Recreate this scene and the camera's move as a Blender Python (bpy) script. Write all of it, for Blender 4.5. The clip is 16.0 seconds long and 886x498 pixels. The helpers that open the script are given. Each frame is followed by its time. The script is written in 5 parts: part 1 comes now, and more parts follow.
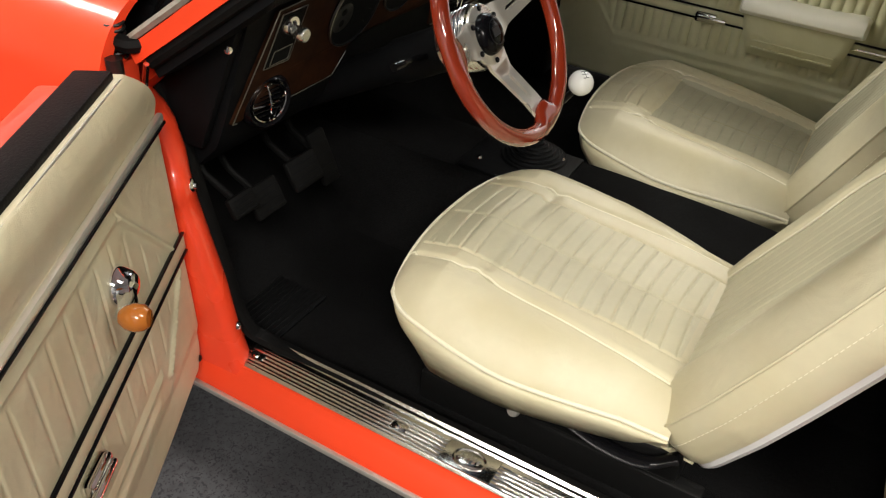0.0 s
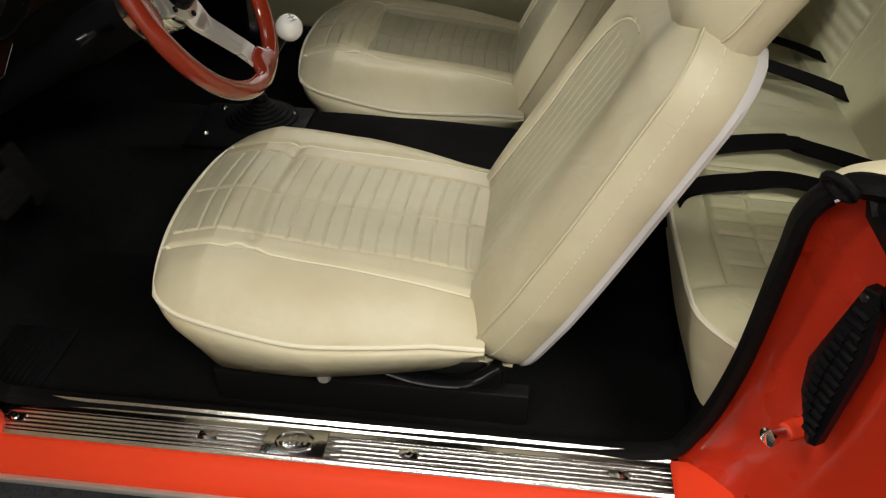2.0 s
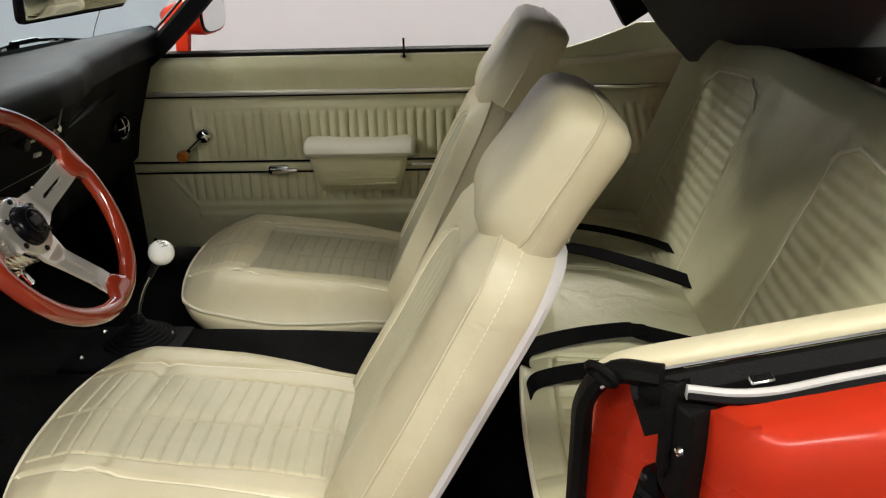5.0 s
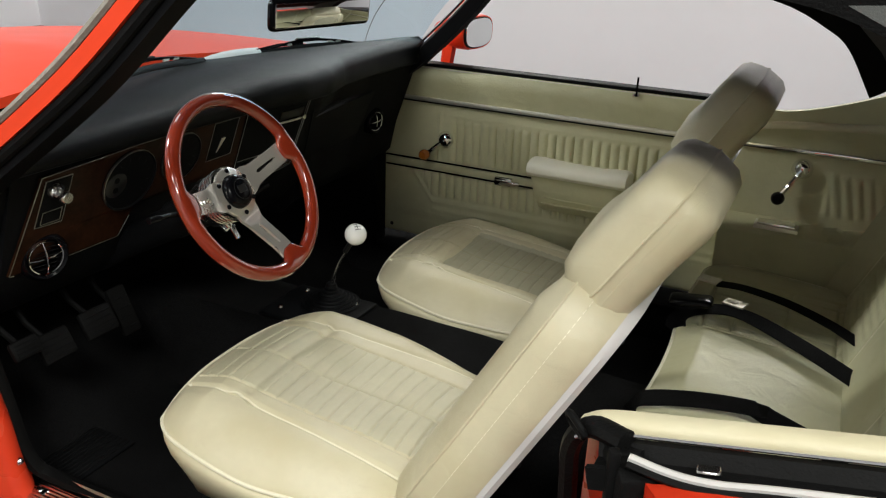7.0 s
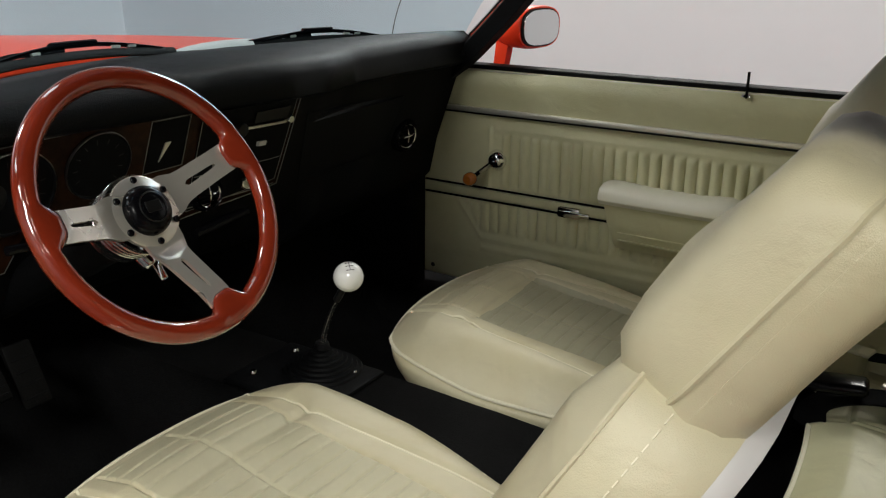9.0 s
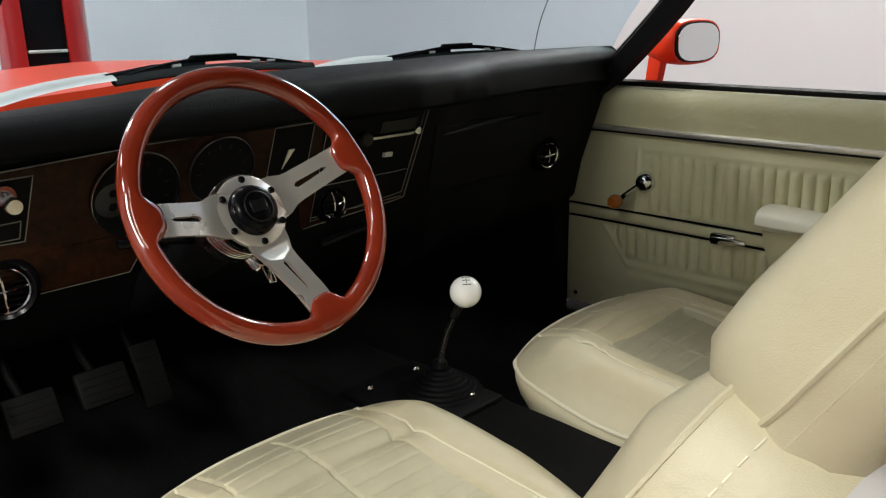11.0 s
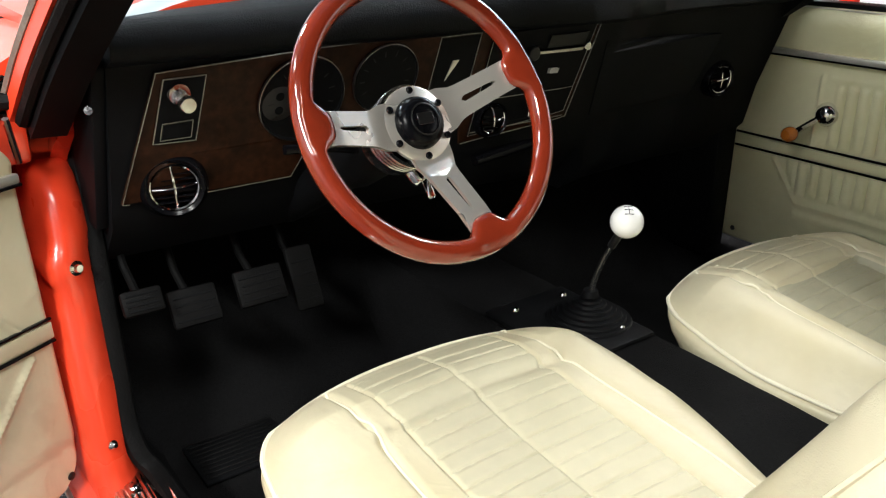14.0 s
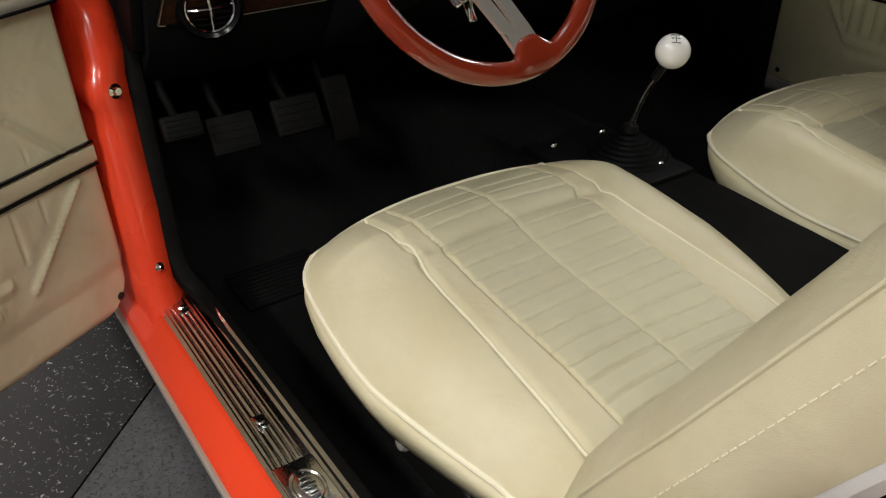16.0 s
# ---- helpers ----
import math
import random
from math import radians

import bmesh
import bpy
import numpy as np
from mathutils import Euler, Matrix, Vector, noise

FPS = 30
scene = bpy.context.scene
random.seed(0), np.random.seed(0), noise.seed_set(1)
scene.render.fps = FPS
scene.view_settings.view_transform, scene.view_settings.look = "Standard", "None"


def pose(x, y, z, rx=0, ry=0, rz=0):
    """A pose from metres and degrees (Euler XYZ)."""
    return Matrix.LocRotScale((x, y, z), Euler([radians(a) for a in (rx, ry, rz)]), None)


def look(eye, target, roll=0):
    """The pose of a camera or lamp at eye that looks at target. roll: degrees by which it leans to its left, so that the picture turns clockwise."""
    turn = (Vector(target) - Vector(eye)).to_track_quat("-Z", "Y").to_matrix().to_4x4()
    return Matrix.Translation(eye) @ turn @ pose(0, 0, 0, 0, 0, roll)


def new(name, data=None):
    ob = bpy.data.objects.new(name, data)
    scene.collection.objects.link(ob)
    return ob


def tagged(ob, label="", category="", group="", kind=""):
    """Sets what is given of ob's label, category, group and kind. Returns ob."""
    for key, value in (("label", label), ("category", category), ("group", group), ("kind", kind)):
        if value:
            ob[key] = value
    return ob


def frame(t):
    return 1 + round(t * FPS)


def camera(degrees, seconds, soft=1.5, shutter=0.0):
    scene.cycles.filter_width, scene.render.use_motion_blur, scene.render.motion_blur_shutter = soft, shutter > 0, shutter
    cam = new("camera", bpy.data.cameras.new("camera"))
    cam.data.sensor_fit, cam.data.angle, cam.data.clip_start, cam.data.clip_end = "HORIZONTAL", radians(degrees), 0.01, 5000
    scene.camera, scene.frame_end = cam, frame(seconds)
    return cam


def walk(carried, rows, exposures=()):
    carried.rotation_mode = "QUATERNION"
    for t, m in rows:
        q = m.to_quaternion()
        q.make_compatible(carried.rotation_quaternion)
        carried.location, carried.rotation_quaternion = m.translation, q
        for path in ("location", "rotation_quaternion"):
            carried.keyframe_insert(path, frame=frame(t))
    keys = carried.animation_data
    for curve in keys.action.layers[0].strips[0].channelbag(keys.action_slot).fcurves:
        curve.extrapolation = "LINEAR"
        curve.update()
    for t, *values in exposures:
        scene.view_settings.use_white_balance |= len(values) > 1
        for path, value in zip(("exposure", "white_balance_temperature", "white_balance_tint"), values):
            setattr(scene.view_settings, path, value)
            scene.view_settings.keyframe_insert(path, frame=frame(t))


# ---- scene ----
from mathutils import geometry

cam = camera(56.0, 16.0, soft=1.2)
PATH = [
    (0, (0.782, -1.432, 1.308), (0.037, 0.018, 0.150), 5.1),
    (0.5, (0.767, -1.412, 1.292), (0.137, 0.044, 0.074), 4.2),
    (1, (0.759, -1.407, 1.276), (0.280, 0.082, 0.030), 3.0),
    (1.5, (0.754, -1.406, 1.254), (0.427, 0.138, 0.026), 2.0),
    (2, (0.751, -1.400, 1.229), (0.566, 0.204, 0.049), 0.3),
    (2.5, (0.765, -1.405, 1.223), (0.733, 0.276, 0.140), -1.5),
    (3, (0.786, -1.419, 1.225), (0.835, 0.343, 0.280), -1.9),
    (3.5, (0.797, -1.425, 1.233), (0.890, 0.395, 0.409), -2.0),
    (3.7, (0.804, -1.424, 1.235), (0.889, 0.416, 0.457), -2.0),
    (5.8, (1.036, -1.466, 1.293), (0.699, 0.351, 0.528), 0.2),
    (6, (1.076, -1.481, 1.304), (0.653, 0.310, 0.522), 0.9),
    (6.5, (1.165, -1.493, 1.328), (0.508, 0.225, 0.541), 1.7),
    (7, (1.200, -1.467, 1.328), (0.413, 0.213, 0.580), 2.3),
    (7.5, (1.189, -1.409, 1.295), (0.330, 0.270, 0.628), 2.2),
    (8, (1.108, -1.165, 1.206), (0.181, 0.481, 0.549), 1.1),
    (8.2, (1.089, -1.105, 1.185), (0.147, 0.532, 0.528), 0.8),
    (10.3, (1.099, -0.935, 1.116), (-0.120, 0.527, 0.504), -0.2),
    (10.5, (1.116, -0.925, 1.106), (-0.152, 0.501, 0.505), -0.8),
    (11, (1.118, -0.893, 1.089), (-0.227, 0.477, 0.529), -1.1),
    (11.5, (1.111, -0.869, 1.076), (-0.308, 0.427, 0.524), -1.2),
    (12, (1.069, -0.879, 1.096), (-0.364, 0.384, 0.504), 0.0),
    (12.5, (1.059, -0.890, 1.103), (-0.415, 0.314, 0.491), 0.3),
    (13, (1.059, -0.893, 1.099), (-0.443, 0.260, 0.453), 0.3),
    (13.5, (1.062, -0.895, 1.091), (-0.439, 0.222, 0.384), 0.1),
    (14, (1.060, -0.897, 1.086), (-0.436, 0.197, 0.335), 0.2),
    (14.5, (1.058, -0.899, 1.082), (-0.423, 0.168, 0.264), 0.1),
    (15, (1.058, -0.902, 1.072), (-0.405, 0.133, 0.184), 0.1),
    (15.5, (1.058, -0.911, 1.059), (-0.381, 0.086, 0.092), 0.1),
    (16, (1.063, -0.919, 1.051), (-0.342, 0.036, -0.003), 0.1),
]
EXPOSURES = [(0.0, -0.49, 6500, 10), (0.5, -0.61, 6496, 10), (1.5, -0.86, 6488, 10), (2.0, -0.99, 6484, 10), (2.5, -1.01, 6480, 10), (3.7, -0.85, 6470, 10), (6.0, -0.60, 6230, 8), (7.0, -0.72, 6127, 7), (7.6, -0.90, 6124, 7), (8.0, -1.03, 6123, 7), (9.2, -0.85, 6218, 8), (10.5, -0.78, 6214, 9), (11.0, -0.61, 6212, 9), (11.5, -0.27, 6160, 9), (12.0, -0.02, 6108, 9), (13.0, 0.31, 6004, 9), (14.0, 0.14, 6000, 9), (14.6, -0.11, 6086, 9), (15.5, -0.65, 6290, 10), (16.0, -0.91, 6320, 10)]
walk(cam, [(t, look(eye, target, roll)) for t, eye, target, roll in PATH], EXPOSURES)

# ---- light ----
world = bpy.data.worlds.new("showroom_air")
scene.world = world
world.use_nodes = True
world.node_tree.nodes["Background"].inputs[0].default_value = (0.75, 0.85, 1.0, 1)
world.node_tree.nodes["Background"].inputs[1].default_value = 0.02

# ---- materials ----
def mat(name, color, rough=0.5, metal=0.0, var=0.0, scale=30.0, bump=0.0, bump_scale=400.0, coat=0.0, spec=0.5, mottled=None, mscale=6.0, wrinkle=0.0):
    """Principled surface with colour variation at two scales and fine relief."""
    m = bpy.data.materials.new(name)
    m.use_nodes = True
    nt = m.node_tree
    b = nt.nodes["Principled BSDF"]
    b.inputs["Base Color"].default_value = (*color, 1)
    b.inputs["Roughness"].default_value = rough
    b.inputs["Metallic"].default_value = metal
    b.inputs["Coat Weight"].default_value = coat
    b.inputs["Coat Roughness"].default_value = 0.04
    b.inputs["Specular IOR Level"].default_value = spec
    tc = nt.nodes.new("ShaderNodeTexCoord")
    if var or mottled:
        n1 = nt.nodes.new("ShaderNodeTexNoise")
        n1.inputs["Scale"].default_value = scale
        n1.inputs["Detail"].default_value = 6
        n2 = nt.nodes.new("ShaderNodeTexNoise")
        n2.inputs["Scale"].default_value = mscale
        n2.inputs["Detail"].default_value = 4
        nt.links.new(tc.outputs["Object"], n1.inputs["Vector"])
        nt.links.new(tc.outputs["Object"], n2.inputs["Vector"])
        mix = nt.nodes.new("ShaderNodeMix")
        mix.data_type = "RGBA"
        lo = tuple(c * (1 - var) for c in color)
        mix.inputs[6].default_value = (*lo, 1)
        mix.inputs[7].default_value = (*tuple(min(1, c * (1 + var * 0.6)) for c in color), 1)
        nt.links.new(n1.outputs["Fac"], mix.inputs[0])
        mix2 = nt.nodes.new("ShaderNodeMix")
        mix2.data_type = "RGBA"
        mix2.inputs[7].default_value = (*(mottled or tuple(c * (1 - var) for c in color)), 1)
        ramp = nt.nodes.new("ShaderNodeValToRGB")
        ramp.color_ramp.elements[0].position = 0.45
        ramp.color_ramp.elements[1].position = 0.7
        nt.links.new(n2.outputs["Fac"], ramp.inputs[0])
        mul = nt.nodes.new("ShaderNodeMath")
        mul.operation = "MULTIPLY"
        mul.inputs[1].default_value = 0.8 if mottled else 0.5
        nt.links.new(ramp.outputs[0], mul.inputs[0])
        nt.links.new(mul.outputs[0], mix2.inputs[0])
        nt.links.new(mix.outputs[2], mix2.inputs[6])
        nt.links.new(mix2.outputs[2], b.inputs["Base Color"])
        mr = nt.nodes.new("ShaderNodeMapRange")
        mr.inputs["To Min"].default_value = max(0.02, rough * 0.85)
        mr.inputs["To Max"].default_value = min(1, rough * 1.15)
        nt.links.new(n2.outputs["Fac"], mr.inputs["Value"])
        nt.links.new(mr.outputs[0], b.inputs["Roughness"])
    if bump:
        n3 = nt.nodes.new("ShaderNodeTexNoise")
        n3.inputs["Scale"].default_value = bump_scale
        n3.inputs["Detail"].default_value = 3
        nt.links.new(tc.outputs["Object"], n3.inputs["Vector"])
        bp = nt.nodes.new("ShaderNodeBump")
        bp.inputs["Strength"].default_value = bump
        bp.inputs["Distance"].default_value = 0.002
        nt.links.new(n3.outputs["Fac"], bp.inputs["Height"])
        nt.links.new(bp.outputs[0], b.inputs["Normal"])
        if wrinkle:
            n4 = nt.nodes.new("ShaderNodeTexNoise")
            n4.inputs["Scale"].default_value = 16
            n4.inputs["Detail"].default_value = 3
            n4.inputs["Distortion"].default_value = 0.6
            nt.links.new(tc.outputs["Object"], n4.inputs["Vector"])
            bq = nt.nodes.new("ShaderNodeBump")
            bq.inputs["Strength"].default_value = wrinkle
            bq.inputs["Distance"].default_value = 0.012
            nt.links.new(n4.outputs["Fac"], bq.inputs["Height"])
            nt.links.new(bq.outputs[0], bp.inputs["Normal"])
    return m

VINYL = mat("cream_vinyl", (0.605, 0.558, 0.385), 0.36, var=0.06, scale=60, bump=0.25, bump_scale=900, mottled=(0.54, 0.485, 0.305), mscale=7, wrinkle=0.32)
INSERT = mat("pleated_insert_vinyl", (0.545, 0.512, 0.352), 0.40, var=0.10, scale=45, bump=0.3, bump_scale=900, mottled=(0.475, 0.45, 0.305), mscale=9)
# insert vinyl with the passenger seat's shading put into its colour
SHADEDINSERT = mat("shaded_insert_vinyl", (0.435, 0.415, 0.29), 0.40, var=0.16, scale=40, bump=0.3, bump_scale=900, mscale=7)
PIPE = mat("cream_piping", (0.80, 0.76, 0.59), 0.4, var=0.04, scale=80)
# the same cream vinyl, with the cabin's greener light mixed into its colour
COOLVINYL = mat("cool_lit_vinyl", (0.59, 0.575, 0.375), 0.36, var=0.06, scale=50, bump=0.2, bump_scale=900, mottled=(0.52, 0.50, 0.295), mscale=6, wrinkle=0.35)
SHELL = mat("grey_seat_shell", (0.60, 0.59, 0.58), 0.45, var=0.05)
ARMCAP = mat("white_arm_cap", (0.80, 0.78, 0.66), 0.35, var=0.04)
RED = mat("orange_red_paint", (0.84, 0.064, 0.020), 0.32, var=0.05, scale=12, coat=0.25, spec=0.14)
JAMB = mat("jamb_paint", (0.84, 0.060, 0.019), 0.28, var=0.08, scale=20, coat=0.6, bump=0.15, bump_scale=60)
CARPET = mat("black_carpet", (0.0105, 0.0105, 0.0108), 0.95, var=0.7, scale=190, bump=1.0, bump_scale=420, spec=0.03)
BLACK = mat("black_vinyl", (0.0065, 0.0068, 0.0075), 0.5, var=0.25, scale=80, bump=0.3, bump_scale=700, spec=0.06)
PAD = mat("dash_pad_vinyl", (0.0048, 0.0058, 0.0072), 0.45, var=0.2, scale=90, bump=0.5, bump_scale=450, spec=0.12)
PLASTIC = mat("black_gloss_plastic", (0.004, 0.004, 0.005), 0.2, spec=0.14, var=0.2, scale=90)
LINER = mat("grey_headliner", (0.11, 0.115, 0.11), 0.8, var=0.15, scale=120, bump=0.3, bump_scale=500, spec=0.2)
RUBBER = mat("black_rubber", (0.005, 0.005, 0.005), 0.55, var=0.3, scale=60, bump=0.4, bump_scale=300, spec=0.09)
WEB = mat("seat_belt_webbing", (0.004, 0.004, 0.0045), 0.8, bump=0.6, bump_scale=900, spec=0.06, var=0.2, scale=200)
CHROME = mat("chrome", (0.80, 0.80, 0.80), 0.07, 1.0)
SPOKE = mat("polished_spoke_metal", (0.76, 0.73, 0.65), 0.27, 0.72, var=0.05, scale=150)
BRUSHED = mat("polished_aluminium", (0.82, 0.79, 0.71), 0.36, 0.75, var=0.08, scale=200)
LINEMETAL = mat("fine_trim_metal", (0.30, 0.30, 0.29), 0.3, 1.0, var=0.1, scale=90)
POLISHED = mat("polished_metal", (0.85, 0.84, 0.81), 0.2, 1.0, var=0.05, scale=80)
SILL = mat("sill_aluminium", (0.70, 0.69, 0.66), 0.17, 1.0, var=0.15, scale=120, bump=0.1, bump_scale=300)
RIMWOOD = mat("mahogany_rim", (0.25, 0.029, 0.0105), 0.12, var=0.25, scale=40, coat=1.0)
BURL = mat("burl_wood", (0.034, 0.0125, 0.0055), 0.34, var=0.85, scale=90, mottled=(0.007, 0.003, 0.0016), mscale=26, spec=0.10)
OLDGLUE = mat("dried_sealer", (0.11, 0.075, 0.03), 0.8, var=0.5, scale=140, bump=0.8, bump_scale=300)
SILVER = mat("silver_paint", (0.74, 0.73, 0.70), 0.4, 0.35, var=0.06, scale=90)
WORNTRIM = mat("worn_trim", (0.34, 0.31, 0.26), 0.5, 0.3, var=0.5, scale=120, bump=0.5, bump_scale=200)
AMBER = mat("amber_knob", (0.46, 0.14, 0.018), 0.12, coat=1.0, var=0.2)
WHITEBALL = mat("white_ball", (0.85, 0.85, 0.82), 0.08, coat=1.0)
def pane(name, tint):
    """Thin tinted glass, clear through, with a faint reflection."""
    m = bpy.data.materials.new(name)
    m.use_nodes = True
    nt = m.node_tree
    nt.nodes.remove(nt.nodes["Principled BSDF"])
    tr = nt.nodes.new("ShaderNodeBsdfTransparent")
    tr.inputs["Color"].default_value = (*tint, 1)
    gl = nt.nodes.new("ShaderNodeBsdfGlossy")
    gl.inputs["Roughness"].default_value = 0.0
    mx = nt.nodes.new("ShaderNodeMixShader")
    mx.inputs[0].default_value = 0.035
    nt.links.new(tr.outputs[0], mx.inputs[1])
    nt.links.new(gl.outputs[0], mx.inputs[2])
    nt.links.new(mx.outputs[0], nt.nodes["Material Output"].inputs["Surface"])
    return m

GLASS = pane("tinted_glass", (0.72, 0.87, 0.95))
TINT = pane("blue_shade_glass", (0.28, 0.55, 0.95))
MIRROR = mat("mirror_glass", (0.85, 0.87, 0.88), 0.02, 1.0)
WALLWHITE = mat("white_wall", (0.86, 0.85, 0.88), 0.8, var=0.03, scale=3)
# dark grey for walls out of view, chosen to cut bounce light
UNSEENWALL = mat("dim_unseen_wall", (0.30, 0.30, 0.31), 0.8, var=0.05, scale=3)
CEIL = mat("ceiling_board", (0.6, 0.6, 0.6), 0.9, var=0.05)
def flecked(name, color, fleck, rough, size, cut, var=0.2):
    """Vinyl tile with scattered chips of another colour."""
    m = mat(name, color, rough, var=var, scale=50, spec=0.16)
    nt = m.node_tree
    b = nt.nodes["Principled BSDF"]
    src = b.inputs["Base Color"].links[0].from_socket
    geo = nt.nodes.new("ShaderNodeNewGeometry")
    n = nt.nodes.new("ShaderNodeTexNoise")
    n.inputs["Scale"].default_value = size
    n.inputs["Detail"].default_value = 1.5
    n.inputs["Distortion"].default_value = 1.2
    nt.links.new(geo.outputs["Position"], n.inputs["Vector"])
    r = nt.nodes.new("ShaderNodeValToRGB")
    r.color_ramp.elements[0].position = cut
    r.color_ramp.elements[1].position = cut + 0.03
    nt.links.new(n.outputs["Fac"], r.inputs[0])
    mx = nt.nodes.new("ShaderNodeMix")
    mx.data_type = "RGBA"
    mx.inputs[7].default_value = (*fleck, 1)
    nt.links.new(r.outputs[0], mx.inputs[0])
    nt.links.new(src, mx.inputs[6])
    nt.links.new(mx.outputs[2], b.inputs["Base Color"])
    return m

SPECKBLACK = flecked("black_floor_tile", (0.010, 0.010, 0.011), (0.30, 0.30, 0.30), 0.55, 130, 0.67)
SPECKGREY = flecked("grey_floor_tile", (0.066, 0.067, 0.072), (0.030, 0.030, 0.033), 0.58, 150, 0.57, 0.45)
def checkered():
    """The same checker as the tiles, for the floor further off."""
    m = flecked("checkered_floor", (0.066, 0.067, 0.072), (0.030, 0.030, 0.033), 0.58, 150, 0.57, 0.45)
    nt = m.node_tree
    b = nt.nodes["Principled BSDF"]
    src = b.inputs["Base Color"].links[0].from_socket
    geo = nt.nodes.new("ShaderNodeNewGeometry")
    mp = nt.nodes.new("ShaderNodeMapping")
    mp.inputs["Location"].default_value = (0.660, 0.711, 0.1)
    mp.inputs["Rotation"].default_value = (0, 0, -radians(45))
    ck = nt.nodes.new("ShaderNodeTexChecker")
    ck.inputs["Scale"].default_value = 1 / 0.61
    nt.links.new(geo.outputs["Position"], mp.inputs["Vector"])
    nt.links.new(mp.outputs["Vector"], ck.inputs["Vector"])
    mx = nt.nodes.new("ShaderNodeMix")
    mx.data_type = "RGBA"
    mx.inputs[7].default_value = (0.012, 0.012, 0.013, 1)
    nt.links.new(ck.outputs["Fac"], mx.inputs[0])
    nt.links.new(src, mx.inputs[6])
    nt.links.new(mx.outputs[2], b.inputs["Base Color"])
    return m

CHECKER = checkered()
DIAL = mat("grey_dial", (0.014, 0.014, 0.015), 0.5, var=0.3, scale=120)
DARKMETAL = mat("dark_steel", (0.02, 0.02, 0.02), 0.35, 0.6)

# ---- helpers ----
def finish(name, bm, material, parent=None, label="", smooth=True, flat_angle=40):
    me = bpy.data.meshes.new(name)
    bmesh.ops.recalc_face_normals(bm, faces=bm.faces)
    bm.to_mesh(me)
    bm.free()
    me.materials.append(material)
    if smooth:
        me.shade_smooth()
        me.set_sharp_from_angle(angle=radians(flat_angle))
    ob = new(name, me)
    if parent is not None:
        ob.parent = parent
    if label:
        ob["label"] = label
    return ob

def part(name, bm, material, parent, label="", smooth=True, flat_angle=40):
    return finish(name, bm, material, parent, label, smooth, flat_angle)

def thing(name, label, category, at=None, group="", kind=""):
    ob = new(name)
    ob.empty_display_size = 0.05
    if at is not None:
        ob.matrix_world = at
    return tagged(ob, label, category, group, kind)

def box(bm, lo, hi, bevel=0.0, seg=2, m=None):
    lo, hi = Vector(lo), Vector(hi)
    r = bmesh.ops.create_cube(bm, size=1)
    vs = r["verts"]
    for v in vs:
        v.co = Vector(((lo[k] + hi[k]) / 2 + v.co[k] * (hi[k] - lo[k]) for k in range(3)))
    if m is not None:
        for v in vs:
            v.co = m @ v.co
    if bevel:
        es = list({e for v in vs for e in v.link_edges})
        bmesh.ops.bevel(bm, geom=es, offset=bevel, segments=seg, profile=0.5, affect="EDGES")

def boxed(lo, hi, bevel=0.0, seg=2, m=None):
    bm = bmesh.new()
    box(bm, lo, hi, bevel, seg, m)
    return bm

def loft(bm, loops, closed=True, cap=True):
    rows = [[bm.verts.new(p) for p in loop] for loop in loops]
    n = len(rows[0])
    for a, b in zip(rows, rows[1:]):
        for i in range(n if closed else n - 1):
            j = (i + 1) % n
            bm.faces.new((a[i], a[j], b[j], b[i]))
    if cap and closed:
        bm.faces.new(rows[0])
        bm.faces.new(rows[-1][::-1])
    return rows

def spline(pts, n=8, closed=False):
    """Catmull-Rom through the points."""
    P = [Vector(p) for p in pts]
    out = []
    N = len(P)
    for i in range(N if closed else N - 1):
        if closed:
            p0, p1, p2, p3 = P[(i - 1) % N], P[i], P[(i + 1) % N], P[(i + 2) % N]
        else:
            p1, p2 = P[i], P[i + 1]
            p0 = P[i - 1] if i else p1 * 2 - p2
            p3 = P[i + 2] if i + 2 < N else p2 * 2 - p1
        for k in range(n):
            t = k / n
            out.append(0.5 * ((2 * p1) + (p2 - p0) * t + (2 * p0 - 5 * p1 + 4 * p2 - p3) * t * t + (3 * p1 - p0 - 3 * p2 + p3) * t ** 3))
    if not closed:
        out.append(P[-1])
    return out

def sweep(bm, path, section, closed=False, up=(0, 0, 1)):
    """Sweeps a closed 2D section (list of (a, b)) along a path."""
    n = len(path)
    loops = []
    upv = Vector(up)
    for i, p in enumerate(path):
        if closed:
            t = path[(i + 1) % n] - path[i - 1]
        else:
            t = path[min(i + 1, n - 1)] - path[max(i - 1, 0)]
        t.normalize()
        side = t.cross(upv)
        if side.length < 1e-3:
            side = t.cross(Vector((1, 0, 0)))
        side.normalize()
        top = side.cross(t)
        loops.append([p + side * a + top * b for a, b in section])
    if closed:
        loops.append(loops[0])
        rows = [[bm.verts.new(q) for q in loop] for loop in loops[:-1]]
        rows.append(rows[0])
        m = len(section)
        for a, b in zip(rows, rows[1:]):
            for i in range(m):
                j = (i + 1) % m
                bm.faces.new((a[i], a[j], b[j], b[i]))
    else:
        loft(bm, loops)

def circle(r, n=8, rb=None):
    rb = rb or r
    return [(r * math.cos(2 * math.pi * k / n), rb * math.sin(2 * math.pi * k / n)) for k in range(n)]

def tube(pts, r, n=8, closed=False, up=(0, 0, 1), rb=None):
    bm = bmesh.new()
    sweep(bm, [Vector(p) for p in pts], circle(r, n, rb), closed, up)
    return bm

